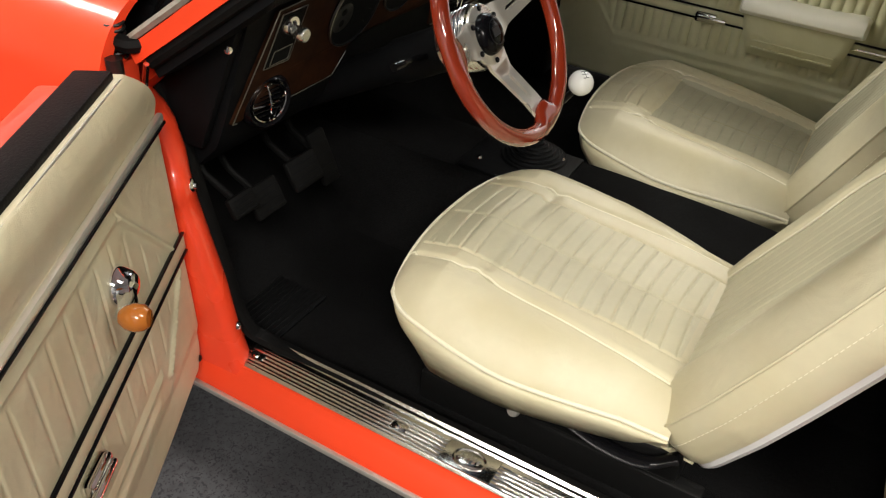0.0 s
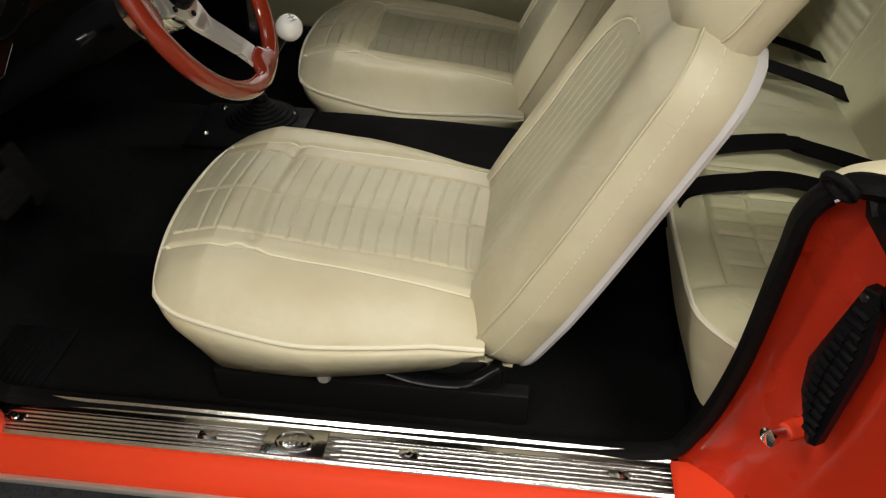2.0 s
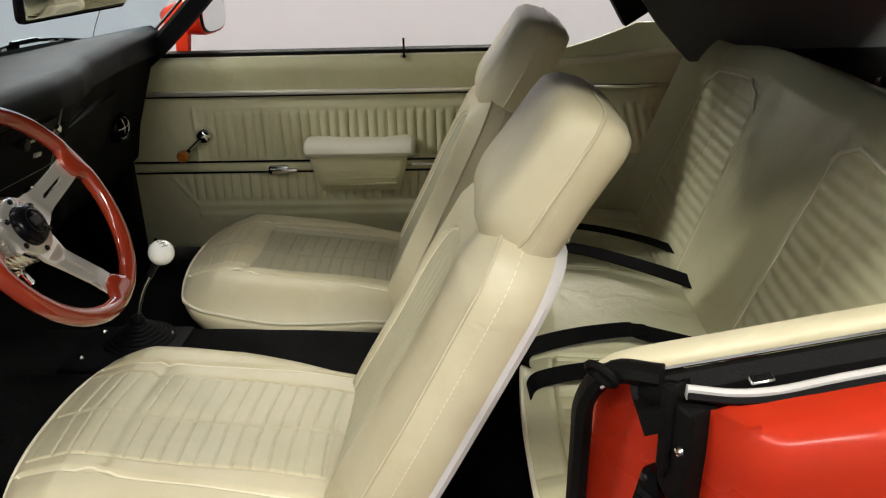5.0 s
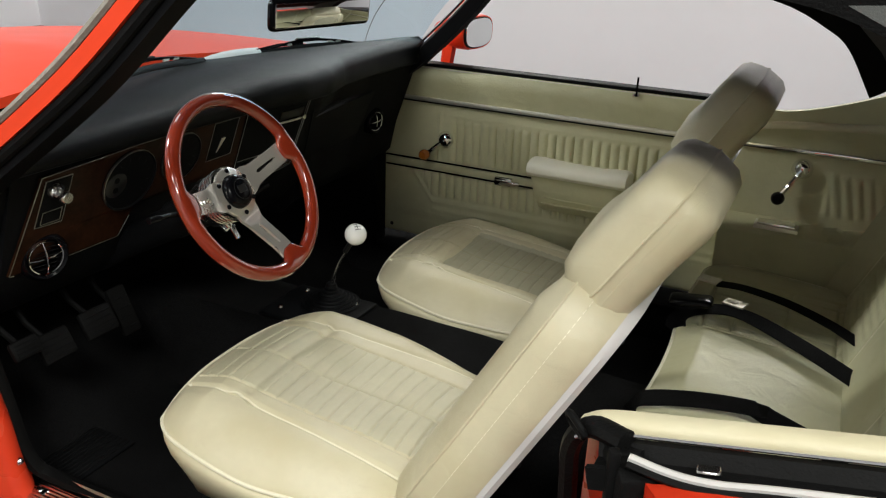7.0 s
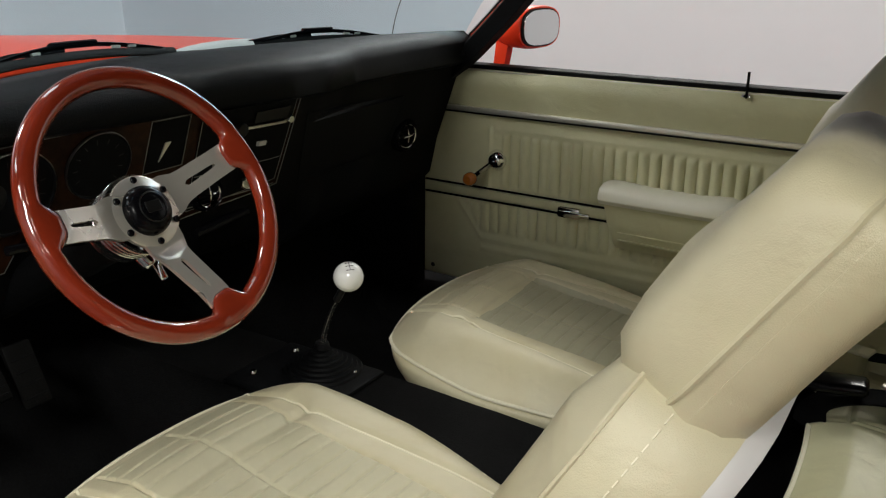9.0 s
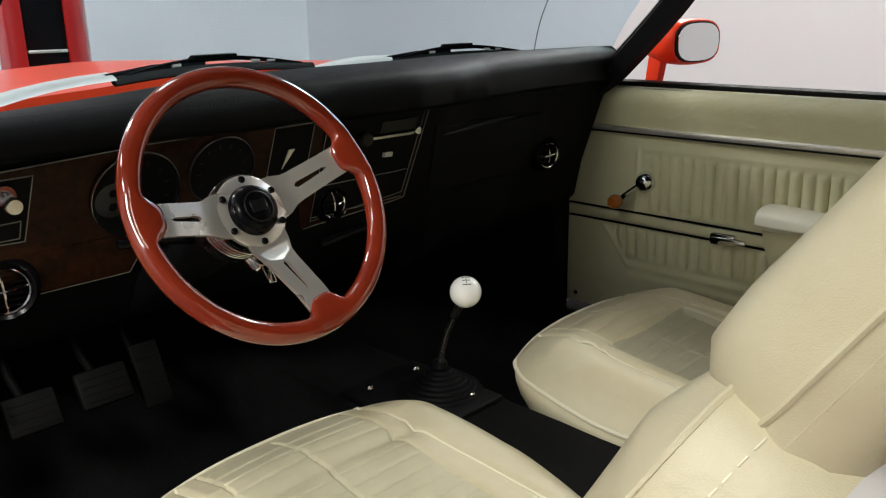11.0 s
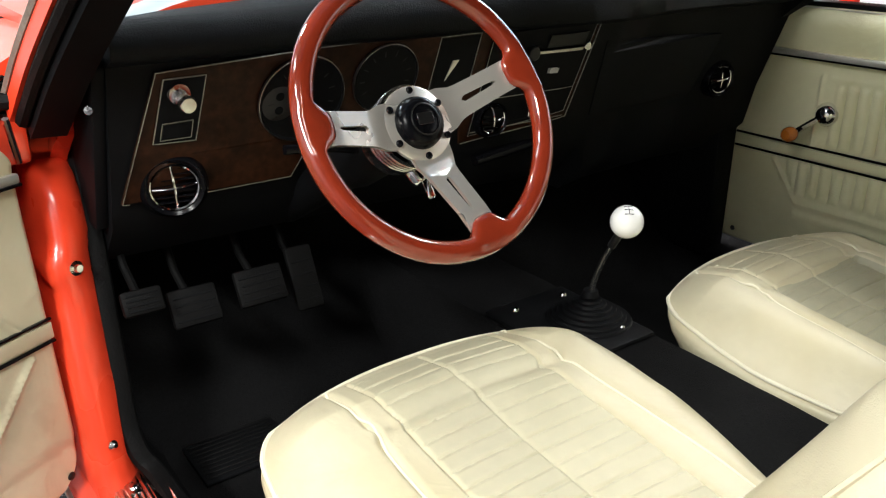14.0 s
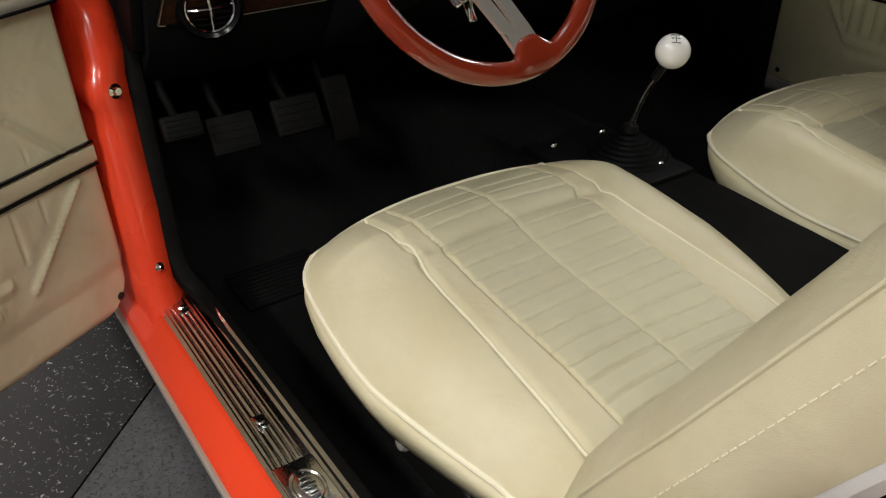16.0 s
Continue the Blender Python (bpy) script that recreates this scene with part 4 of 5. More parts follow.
def rear_seat():
    t = thing("rear_bench_seat", "cream vinyl rear bench with ribbed panels", "car seat")
    def top(u, v):
        y = -0.615 + 1.23 * v
        d = 0.40 * u
        hump = math.exp(-(y / 0.16) ** 4)
        yb = abs(abs(y) - 0.34)
        x = 0.985 + d + 0.006 * hump * (1 - u) - 0.012 * math.exp(-(yb / 0.2) ** 2) * (1 - u)
        x += 0.055 * max(0.0, (abs(y) - 0.525) / 0.09) ** 2.2 * (1 - u)
        e = min(1, (d + 0.003) / 0.06) ** 0.5 * min(1, (0.616 - abs(y)) / 0.05 + 0.02) ** 0.5
        z = 0.524 + 0.024 * e - 0.025 * u + 0.018 * hump * e
        g = 0
        if yb < 0.15 and 0.05 < d:
            g = max(g, groove(abs((y / 0.036) % 1 - 0.5) * 0.036, 0.0045) * 0.9 * min(1, (0.15 - yb) / 0.01))
            g = max(g, groove(abs(((d - 0.06) / 0.10) % 1 - 0.5) * 0.10, 0.004) * 0.7)
        g = max(g, groove(yb - 0.155, 0.006), groove(d - 0.05, 0.005) if yb < 0.155 else 0)
        z -= 0.008 * g
        z += 0.002 * noise.noise((x * 9, y * 9, 1.0))
        return Vector((x, y, z))
    cush = part("cushion", sheet(top, 80, 260), COOLVINYL, t, flat_angle=80)
    ring = [top(0.9 - k * 0.05, 0) for k in range(19)] + [top(0, k / 60) for k in range(61)] + [top(k * 0.05, 1) for k in range(19)]
    low = [Vector((p.x + 0.03, p.y * 0.99, 0.37)) for p in ring]
    mid = [a.lerp(b, 0.4) + Vector((-0.006, 0, 0)) for a, b in zip(ring, low)]
    bm = bmesh.new()
    loft(bm, [ring, mid, low], closed=False)
    part("cushion_side", bm, VINYL, t)
    part("piping", tube(ring, 0.0042, 6), PIPE, cush)
    O, U = Vector((1.325, 0, 0.47)), Vector((0.36, 0, 0.93)).normalized()
    N = Vector((-U.z, 0, U.x))
    H = 0.50
    def back(u, v):
        y = -0.625 + 1.25 * v
        Hy = H + 0.045 * math.exp(-(y / 0.45) ** 4)
        b = Hy * u
        hump = math.exp(-(y / 0.13) ** 4)
        yb = abs(abs(y) - 0.355)
        e = min(1, (Hy - b + 0.002) / 0.06) ** 0.5
        c = 0.03 * e + 0.014 * hump * e + 0.012 * math.exp(-(yb / 0.19) ** 4)
        pw = 0.19 - 0.03 * u
        g = groove(yb - pw, 0.007) if b < Hy - 0.055 else 0
        if b > Hy - 0.075:
            g = max(g, groove(b - (Hy - 0.067), 0.006) if yb < pw - 0.06 else 0)
        if yb < pw - 0.012 and b < Hy - 0.07:
            k = abs((b / 0.024) % 1 - 0.5) * 0.024
            c += 0.004 * (k / 0.012) ** 0.6 - 0.004
            g = max(g, groove(yb - 0.03, 0.003) * 0.4)
        c -= 0.007 * g
        # wraps towards the middle of the car at its outer ends
        c += 0.05 * max(0, (abs(y) - 0.5) / 0.12) ** 2
        return O + U * b + N * c + Vector((0, y, 0))
    rb = part("backrest", sheet(back, 130, 200, (0.08, 0, -0.03)), COOLVINYL, t, flat_angle=80)
    for sd in (-1, 1):
        line = []
        for k in range(31):
            u = 0.05 + 0.80 * k / 30
            r = max(0.0, (u - 0.75) / 0.10)
            line.append((u, 0.355 - (0.19 - 0.03 * u) + 0.05 * (1 - math.sqrt(max(0, 1 - r * r)))))
        line += [(0.865, 0.355 + q) for q in np.linspace(-0.10, 0.10, 9)]
        for k in range(30, -1, -1):
            u = 0.05 + 0.80 * k / 30
            r = max(0.0, (u - 0.75) / 0.10)
            line.append((u, 0.355 + (0.19 - 0.03 * u) - 0.05 * (1 - math.sqrt(max(0, 1 - r * r)))))
        part("panel_piping", tube([back(u, (sd * y + 0.625) / 1.25) + N * 0.003 for u, y in line], 0.0032, 6, up=tuple(N)), PIPE, rb, "welt round the ribbed panel")
    return t
rear_seat()

def strap(name, pts, width, parent, material=WEB):
    path = spline(pts, 6)
    bm = bmesh.new()
    sweep(bm, path, [(-width / 2, -0.0012), (-width / 2, 0.0012), (width / 2, 0.0012), (width / 2, -0.0012)])
    return part(name, bm, material, parent)

def rear_belts():
    runs = (([(0.985, -0.285, 0.48), (0.987, -0.285, 0.545), (1.02, -0.282, 0.563), (1.08, -0.276, 0.570), (1.16, -0.262, 0.568), (1.30, -0.31, 0.556)], 0.046, None),
            ([(0.980, -0.192, 0.48), (0.982, -0.190, 0.550), (1.01, -0.184, 0.567), (1.09, -0.160, 0.573), (1.172, -0.146, 0.574), (1.19, -0.148, 0.568), (1.28, -0.196, 0.564), (1.36, -0.25, 0.55)], 0.05, None),
            ([(0.975, 0.185, 0.52), (0.99, 0.200, 0.560), (1.05, 0.222, 0.574), (1.12, 0.212, 0.576), (1.25, 0.115, 0.573), (1.36, 0.03, 0.562)], 0.05, (1.085, 0.262, 0.577)),
            ([(1.03, 0.382, 0.566), (1.09, 0.376, 0.570), (1.18, 0.343, 0.570), (1.27, 0.282, 0.568), (1.34, 0.225, 0.560)], 0.034, (1.012, 0.388, 0.569)))
    for pts, w, tongue in runs:
        t = thing("seat_belt", "black lap belt lying across the cream rear seat", "seat belt", group="rear lap belts")
        strap("webbing", pts, w, t)
        if tongue:
            tg = part("tongue", boxed((-0.026, -0.018, -0.002), (0.022, 0.018, 0.003), 0.002, 1, Matrix.Translation(tongue) @ pose(0, 0, 0, 0, 0, -15)), BRUSHED, t, "bright metal belt tongue")
            part("tongue_slot", boxed((-0.016, -0.008, 0.003), (0.002, 0.008, 0.0042), 0.001, 1, Matrix.Translation(tongue) @ pose(0, 0, 0, 0, 0, -15)), ARMCAP, tg)
    t = thing("seat_belt_buckle", "black plastic seat belt buckle on the rear seat", "buckle")
    part("case", boxed((-0.045, -0.024, -0.008), (0.045, 0.024, 0.010), 0.009, 3, Matrix.Translation((1.0, 0.205, 0.588)) @ pose(0, 0, 0, 0, -5, 5)), PLASTIC, t)
rear_belts()

# ---- doors ----
def window_crank(parent_at, s, knob_mat, ang, lab, L=0.082):
    """Chrome window crank; local y is the panel's normal side s."""
    t = thing("window_crank", lab, "window crank", parent_at)
    m = axis_pose((0, 0, 0), (0, s, 0))
    part("hub", lathed([(0.0001, 0.022), (0.012, 0.022), (0.017, 0.018), (0.021, 0.010), (0.025, 0.004), (0.025, 0)], m, 24), CHROME, t)
    d = Vector((math.cos(ang), 0, math.sin(ang)))
    n = Vector((0, s, 0))
    pts = [n * 0.014, d * L * 0.25 + n * 0.016, d * L * 0.6 + n * 0.026, d * L + n * 0.03]
    arm = part("arm", tube(spline(pts, 4), 0.0065, 8, rb=0.011, up=(0, s, 0)), CHROME, t)
    k = axis_pose(tuple(d * L + n * 0.026), (0, s, 0))
    part("knob", lathed([(0.0001, 0.034), (0.010, 0.033), (0.0145, 0.028), (0.0165, 0.018), (0.0145, 0.008), (0.009, 0.001), (0.0001, 0)], k, 20), knob_mat, arm)
    return t

def door_panel(name, at, s, lab, passenger):
    """Car door with embossed inner panel. Local x runs back from the hinge, s is the side of the cabin in local y."""
    t = thing(name, lab, "car door", at)
    Z0, Z1 = 0.385, 0.915
    XL, XR = (-0.065 if passenger else -0.025), 0.985
    def f(u, v):
        x = XL + (XR - XL) * u
        z = Z0 + (Z1 - Z0) * v
        d = 0.0
        if z > 0.825:
            k = (z - 0.825) / 0.09
            d += 0.014 * math.sin(min(1, k * 1.1) * math.pi * 0.5) - 0.016 * max(0, k - 0.55) ** 2 * 4
        # embossed field
        fx0 = 0.15 + 0.05 * max(0, min(1, (z - 0.64) / 0.12)) if z > 0.62 else 0.15 - 0.035 * (z - 0.53) / 0.08
        fa, fb = 0.185, fx0 - 0.02
        if not passenger:
            # the field's front edge slants on this panel
            fa, fb = 0.055 + (z - 0.646) * 0.95, 0.035 + (0.604 - z) * 0.95
        inA = fa < x < 0.93 and 0.646 < z < 0.772
        inB = fb < x < 0.93 and 0.530 < z < 0.604
        if inA or inB:
            pl = abs(((x - 0.185) / 0.0255) % 1 - 0.5) * 2
            lo, hi = (0.646, 0.772) if inA else (0.530, 0.604)
            fade = min(1, (z - lo) / 0.007, (hi - z) / 0.007, (x - (fa if inA else fb)) / 0.01)
            if passenger:
                d += (0.0105 * math.sqrt(max(0.0, 1 - pl * pl)) - 0.006) * max(0, fade)
            else:
                wide = 0.021 - abs(((x - 0.20) / 0.042) % 1 - 0.5) * 0.042
                d += (0.0012 - 0.0026 * groove(wide, 0.0055)) * max(0, fade)
        # raised rim round the field
        top = groove(z - 0.782, 0.007) if x > 0.17 else 0
        bot = groove(z - 0.512, 0.009) + groove(z - 0.487, 0.008) if x > 0.14 else 0
        side = groove(x - 0.158, 0.010) if 0.63 < z < 0.785 else groove(x - (0.075 + (0.60 - z) * 0.75), 0.012) if 0.512 < z < 0.60 else 0
        if not passenger:
            top = groove(z - 0.784, 0.007) if x > fa - 0.02 else 0
            bot = groove(z - 0.512, 0.009) + groove(z - 0.487, 0.008) if x > fb + 0.02 else 0
            side = groove(x - (fa - 0.024), 0.009) if 0.63 < z < 0.785 else groove(x - (fb - 0.026), 0.010) if 0.49 < z < 0.60 else 0
        d += (0.006 if passenger else 0.007) * max(top, bot, side)
        if z < 0.47:
            d -= 0.004 * min(1, (0.47 - z) / 0.02)
        d += 0.0012 * noise.noise((x * 7, z * 7, 2.0))
        edge = min(x - XL, XR - x, z - Z0)
        d -= 0.012 * max(0, 1 - edge / 0.012) ** 2
        # front lower corner is rounded off
        if z < 0.47 and not passenger:
            x = max(x, XL + 0.075 * (1 - math.sqrt(max(0.0, 1 - ((0.47 - z) / 0.085) ** 2))))
        if z > 0.825:
            x = max(x, XL + 0.085 * ((z - 0.825) / 0.09) ** 1.4)
        return Vector((x, s * d, z))
    # one vinyl on both doors; greenish light is coloured in on the passenger's
    part("panel", sheet(f, 430, 90, (0, -s * 0.012, 0)), COOLVINYL if passenger else VINYL, t, flat_angle=80)
    part("shell", prism([(x + (0.05 if passenger and x < 0.5 else 0), z) for x, z in ((-0.015, 0.47), (-0.015, 0.82), (0.02, 0.87), (0.07, 0.905), (0.98, 0.905), (0.98, 0.40), (0.05, 0.40), (0.01, 0.42))], -s * 0.014, -s * 0.10, "y", 0.008), JAMB, t)
    part("window_slot", boxed((0.07, min(-s * 0.004, -s * 0.05), 0.905), (0.99, max(-s * 0.004, -s * 0.05), 0.925), 0.004), RUBBER, t)
    part("slot_edge", boxed((0.07, min(-s * 0.002, s * 0.003), 0.908), (0.985, max(-s * 0.002, s * 0.003), 0.914), 0.001), BRUSHED, t, "thin bright edge strip")
    def strip(z, h, proud, m, x0=-0.02, x1=0.98, nm="trim_strip", lb=""):
        part(nm, boxed((x0, min(s * 0.0, s * proud), z - h / 2), (x1, max(0, s * proud), z + h / 2), min(h, proud) * 0.4), m, t, lb)
    strip(0.822, 0.013, 0.010, BRUSHED, lb="bright upper trim strip")
    strip(0.8145, 0.004, 0.0115, PLASTIC)
    for zz in (0.638, 0.608):
        strip(zz, 0.005 if passenger else 0.0036, 0.006, PLASTIC)
    strip(0.6225, 0.022, 0.004, COOLVINYL if passenger else VINYL)
    if passenger:
        strip(0.6225, 0.007, 0.006, CHROME, 0.72, 0.98)
    part("screw", lathed([(0.0001, 0.003), (0.004, 0.002), (0.006, 0)], axis_pose((0.0, -s * 0.002, 0.412), (0, s, 0)), 12), DARKMETAL, t)
    # inside pull handle
    hz = 0.0 if passenger else -0.030
    hb = boxed((0.345, min(0, s * 0.02), 0.603 + hz), (0.40, max(0, s * 0.02), 0.628 + hz), 0.006)
    cup = part("handle_cup", hb, CHROME, t, "chrome pull handle")
    part("handle_grip", boxed((0.35, min(s * 0.012, s * 0.026), 0.612 + hz), (0.425, max(s * 0.012, s * 0.026), 0.622 + hz), 0.004), CHROME, cup)
    # armrest
    bm = bmesh.new()
    ax, az = (0.0, 0.0) if passenger else (0.10, -0.06)
    place = Matrix.Translation((ax, 0, az))
    def asec(x, k):
        y1 = s * 0.052 * k
        c = lambda q: 0.594 + (x - 0.594) * q
        return [(c(0.80), s * 0.0, 0.560), (c(0.80), s * 0.020 * k, 0.558), (c(0.84), y1 * 0.72, 0.578), (c(0.93), y1 * 0.9, 0.62), (c(1.0), y1 * 0.98, 0.665), (c(1.0), 0, 0.668)]
    loft(bm, [asec(0.462, 0.8), asec(0.470, 0.95), asec(0.49, 1), asec(0.70, 1), asec(0.718, 0.95), asec(0.725, 0.8)])
    bmesh.ops.transform(bm, matrix=place, verts=bm.verts)
    rest = part("armrest", bm, COOLVINYL, t)
    for zz in (0.583, 0.60):
        part("armrest_rib", boxed((0.500, min(s * 0.030, s * 0.045), zz - 0.002), (0.690, max(s * 0.030, s * 0.045), zz + 0.002), 0.001, 1, place), COOLVINYL, rest)
    bm = bmesh.new()
    def csec(x, k, dz):
        return [(x, 0, 0.664), (x, s * 0.058 * k, 0.662), (x, s * 0.067 * k, 0.672), (x, s * 0.067 * k, 0.690 - dz), (x, s * 0.058 * k, 0.701 - dz), (x, s * 0.035 * k, 0.706 - dz), (x, 0, 0.705 - dz)]
    loft(bm, [csec(0.452, 0.75, 0.010), csec(0.458, 0.95, 0.003), csec(0.48, 1, 0), csec(0.56, 1, 0.005), csec(0.66, 1, 0.006), csec(0.715, 1, 0.001), csec(0.735, 0.95, 0.003), csec(0.742, 0.75, 0.010)])
    bmesh.ops.transform(bm, matrix=place, verts=bm.verts)
    part("armrest_cap", bm, ARMCAP, rest, "pale armrest pad")
    return t

pdoor = door_panel("door_passenger", Matrix.Translation((0, 0.703, 0)), -1, "closed passenger door with pleated cream panel and armrest", True)
window_crank(Matrix.Translation((0.180, 0.703, 0.710)), -1, AMBER, radians(222), "chrome window crank with amber knob on a cream door", 0.066)
lock = thing("lock_button", "black door lock pin standing in a chrome collar", "lock pin", Matrix.Translation((0.722, 0.698, 0.909)))
part("pin", tube([(0, 0, -0.02), (0, 0, 0.045)], 0.0028, 8, up=(1, 0, 0)), PLASTIC, lock)
part("collar", lathed([(0.0035, 0.005), (0.007, 0.005), (0.010, 0)], Matrix.Translation((0, -0.004, -0.002)), 16), CHROME, lock)

DOOR_OPEN = 61.0
dm = Matrix.Translation((0.015, -0.759, -0.030)) @ pose(0, 0, 0, 0, 0, -DOOR_OPEN) @ Matrix.Translation((0, 0, 0.6)) @ pose(0, 0, 0, 3.4, 0, 0) @ Matrix.Translation((0, 0, -0.6))
door_panel("door_driver", dm, 1, "open driver's door with pleated cream inner panel", False)
window_crank(dm @ Matrix.Translation((0.203, 0.002, 0.716)), 1, AMBER, radians(6), "chrome window crank with amber knob on the open door", 0.066)

def quarter_trim(s):
    t = thing("quarter_trim", "cream rear side trim panel with bright strip", "trim panel")
    X0 = 0.985 if s > 0 else 1.16
    def f(u, v):
        x = X0 + (1.485 - X0) * u
        z = 0.36 + (0.555 + 0.065 * max(0.0, min(1.0, (x - 1.08) / 0.22)) ** 1.4 if s > 0 else 0.465) * v
        y = 0.695 if s > 0 else 0.655
        if z < 0.64:
            y -= 0.075 * min(1, (0.64 - z) / 0.012) ** 0.5
        d = 0
        if 1.21 < x < 1.36 and 0.67 < z < 0.78:
            xx = x + (z - 0.72) * 0.25
            d = 0.006 * (1 - (abs((xx / 0.026) % 1 - 0.5) * 2) ** 2.5) * min(1, (x - 1.21) / 0.01, (1.36 - x) / 0.01, (z - 0.67) / 0.01, (0.78 - z) / 0.01)
        rim = groove(x - (1.385 - (z - 0.68) * 0.5), 0.010) if 0.66 < z < 0.80 else 0
        d += 0.004 * rim
        if z > 0.83:
            d += 0.010 * math.sin(min(1, (z - 0.83) / 0.06) * math.pi / 2)
        return Vector((x, s * (y - d), z))
    part("panel", sheet(f, 110, 80, (0, s * 0.02, 0)), COOLVINYL, t, flat_angle=70)
    if s < 0:
        return
    part("trim_strip", boxed((0.99, min(s * 0.684, s * 0.696), 0.818), (1.48, max(s * 0.684, s * 0.696), 0.830), 0.003), CHROME, t)
    a = thing("ashtray", "small chrome ashtray lid in the rear side ledge", "ashtray", Matrix.Translation((1.118, s * 0.655, 0.640)))
    part("lid", boxed((-0.045, -0.018, -0.002), (0.045, 0.018, 0.007), 0.004), CHROME, a)
    part("tray", boxed((-0.052, -0.024, -0.02), (0.052, 0.024, 0.001), 0.003), BRUSHED, a)
quarter_trim(1)
quarter_trim(-1)
window_crank(Matrix.Translation((1.150, 0.694, 0.780)), -1, PLASTIC, radians(240), "chrome rear window crank with black knob")

# ---- dashboard ----
def dash_x(y):
    """How far back the dash face stands at y."""
    return float(np.interp(y, (-0.66, -0.3, -0.1, 0.05, 0.15, 0.26, 0.45, 0.66, 0.70), (0.085, 0.09, 0.10, 0.125, 0.125, 0.095, 0.08, 0.085, 0.09)))

def dashboard():
    t = thing("dashboard", "black padded dashboard with burl wood instrument panel", "dashboard")
    def prof(y):
        x = dash_x(y)
        top = 0.972 + 0.022 * math.exp(-((y - 0.1) / 0.5) ** 2) + 0.022 * max(0.0, min(1.0, (y - 0.15) / 0.5))
        a = y / 0.66
        ws = -0.21 + 0.27 * a * a
        return [(ws, 0.94), (ws + 0.02, top - 0.012), ((ws + x) * 0.5, top), (x - 0.005, top - 0.002), (x + 0.014, top - 0.012), (x + 0.022, top - 0.028), (x + 0.018, 0.932), (x + 0.004, 0.926), (x - 0.006, 0.922)]
    ys = np.linspace(-0.648, 0.690, 70)
    bm = bmesh.new()
    loft(bm, [[(a, y, b) for a, b in prof(y)] for y in ys])
    part("pad", bm, PAD, t, "padded black dash top", flat_angle=60)
    def low(y):
        x = dash_x(y)
        knee = 0.70 if y < 0.16 else 0.66
        return [(x - 0.006, 0.930), (x - 0.0375, 0.84), (x - 0.071, 0.745), (x - 0.09, knee), (x - 0.15, knee - 0.06), (-0.30, knee - 0.04), (-0.30, 0.93)]
    bm = bmesh.new()
    loft(bm, [[(a, y, b) for a, b in low(y)] for y in ys])
    part("lower_panel", bm, BLACK, t)
    # instrument panel
    def face(y, z, d=0.0):
        return Vector((dash_x(y) - 0.006 - (0.93 - z) * 0.35 + d, y, z))
    wood = [(-0.637, 0.741), (-0.594, 0.911), (-0.388, 0.923), (-0.11, 0.931), (-0.13, 0.80), (-0.37, 0.80), (-0.385, 0.778), (-0.405, 0.739)]
    stack = [(-0.11, 0.931), (0.095, 0.946), (0.078, 0.770), (-0.115, 0.744), (-0.13, 0.80)]
    centre = [(-0.10, 0.926), (0.083, 0.936), (0.068, 0.782), (-0.105, 0.756)]
    def slab(poly, d0, d1, m, nm, lb="", par=None):
        bm = bmesh.new()
        n = 12
        pts = []
        for i, p in enumerate(poly):
            q = poly[(i + 1) % len(poly)]
            for k in range(n):
                pts.append((p[0] + (q[0] - p[0]) * k / n, p[1] + (q[1] - p[1]) * k / n))
        a = [bm.verts.new(face(y, z, d0)) for y, z in pts]
        b = [bm.verts.new(face(y, z, d1)) for y, z in pts]
        for i in range(len(pts)):
            j = (i + 1) % len(pts)
            bm.faces.new((a[i], a[j], b[j], b[i]))
        tri = geometry.tessellate_polygon([[Vector((y, z, 0)) for y, z in pts]])
        for f3 in tri:
            try:
                bm.faces.new([b[i] for i in f3])
            except ValueError:
                pass
        return part(nm, bm, m, par or t, lb)
    slab(wood, -0.004, 0.005, BURL, "wood_panel", "dark burl wood instrument panel")
    slab(stack, -0.004, 0.004, BURL, "wood_surround")
    slab(centre, 0.004, 0.0085, BLACK, "centre_panel", "black centre panel")
    def line(poly, r, nm="trim_line", closed=True, d=0.007, m=LINEMETAL):
        pts = []
        for i in range(len(poly) if closed else len(poly) - 1):
            p, q = poly[i], poly[(i + 1) % len(poly)]
            for k in range(8):
                pts.append(face(p[0] + (q[0] - p[0]) * k / 8, p[1] + (q[1] - p[1]) * k / 8, d))
        if not closed:
            pts.append(face(*poly[-1], d))
        part(nm, tube(pts, r, 6, closed, up=(1, 0, 0)), m, t)
    line([(-0.628, 0.740), (-0.637, 0.741), (-0.594, 0.911), (-0.388, 0.923), (-0.11, 0.931), (0.095, 0.946), (0.078, 0.770), (-0.115, 0.744)], 0.0009, closed=False)
    line([(-0.535, 0.738), (-0.405, 0.739), (-0.385, 0.778)], 0.0007, closed=False)
    line(centre, 0.0006, d=0.009)
    line([(-0.198, 0.840), (-0.193, 0.922), (-0.124, 0.924), (-0.127, 0.843)], 0.0007)
    line([(-0.598, 0.820), (-0.585, 0.902), (-0.533, 0.903), (-0.544, 0.818)], 0.0009)
    # switch plate, knobs
    slab([(-0.597, 0.821), (-0.584, 0.901), (-0.534, 0.902), (-0.545, 0.819)], 0.004, 0.008, BLACK, "switch_plate")
    def knob(y, z, r, l, m=CHROME, nm="knob"):
        part(nm, lathed([(r * 0.55, 0), (r * 0.55, l * 0.45), (r * 0.95, l * 0.5), (r, l * 0.6), (r, l * 0.92), (r * 0.85, l), (0.0001, l)], axis_pose(tuple(face(y, z, 0.006)), (1, 0, -0.1)), 20), m, t)
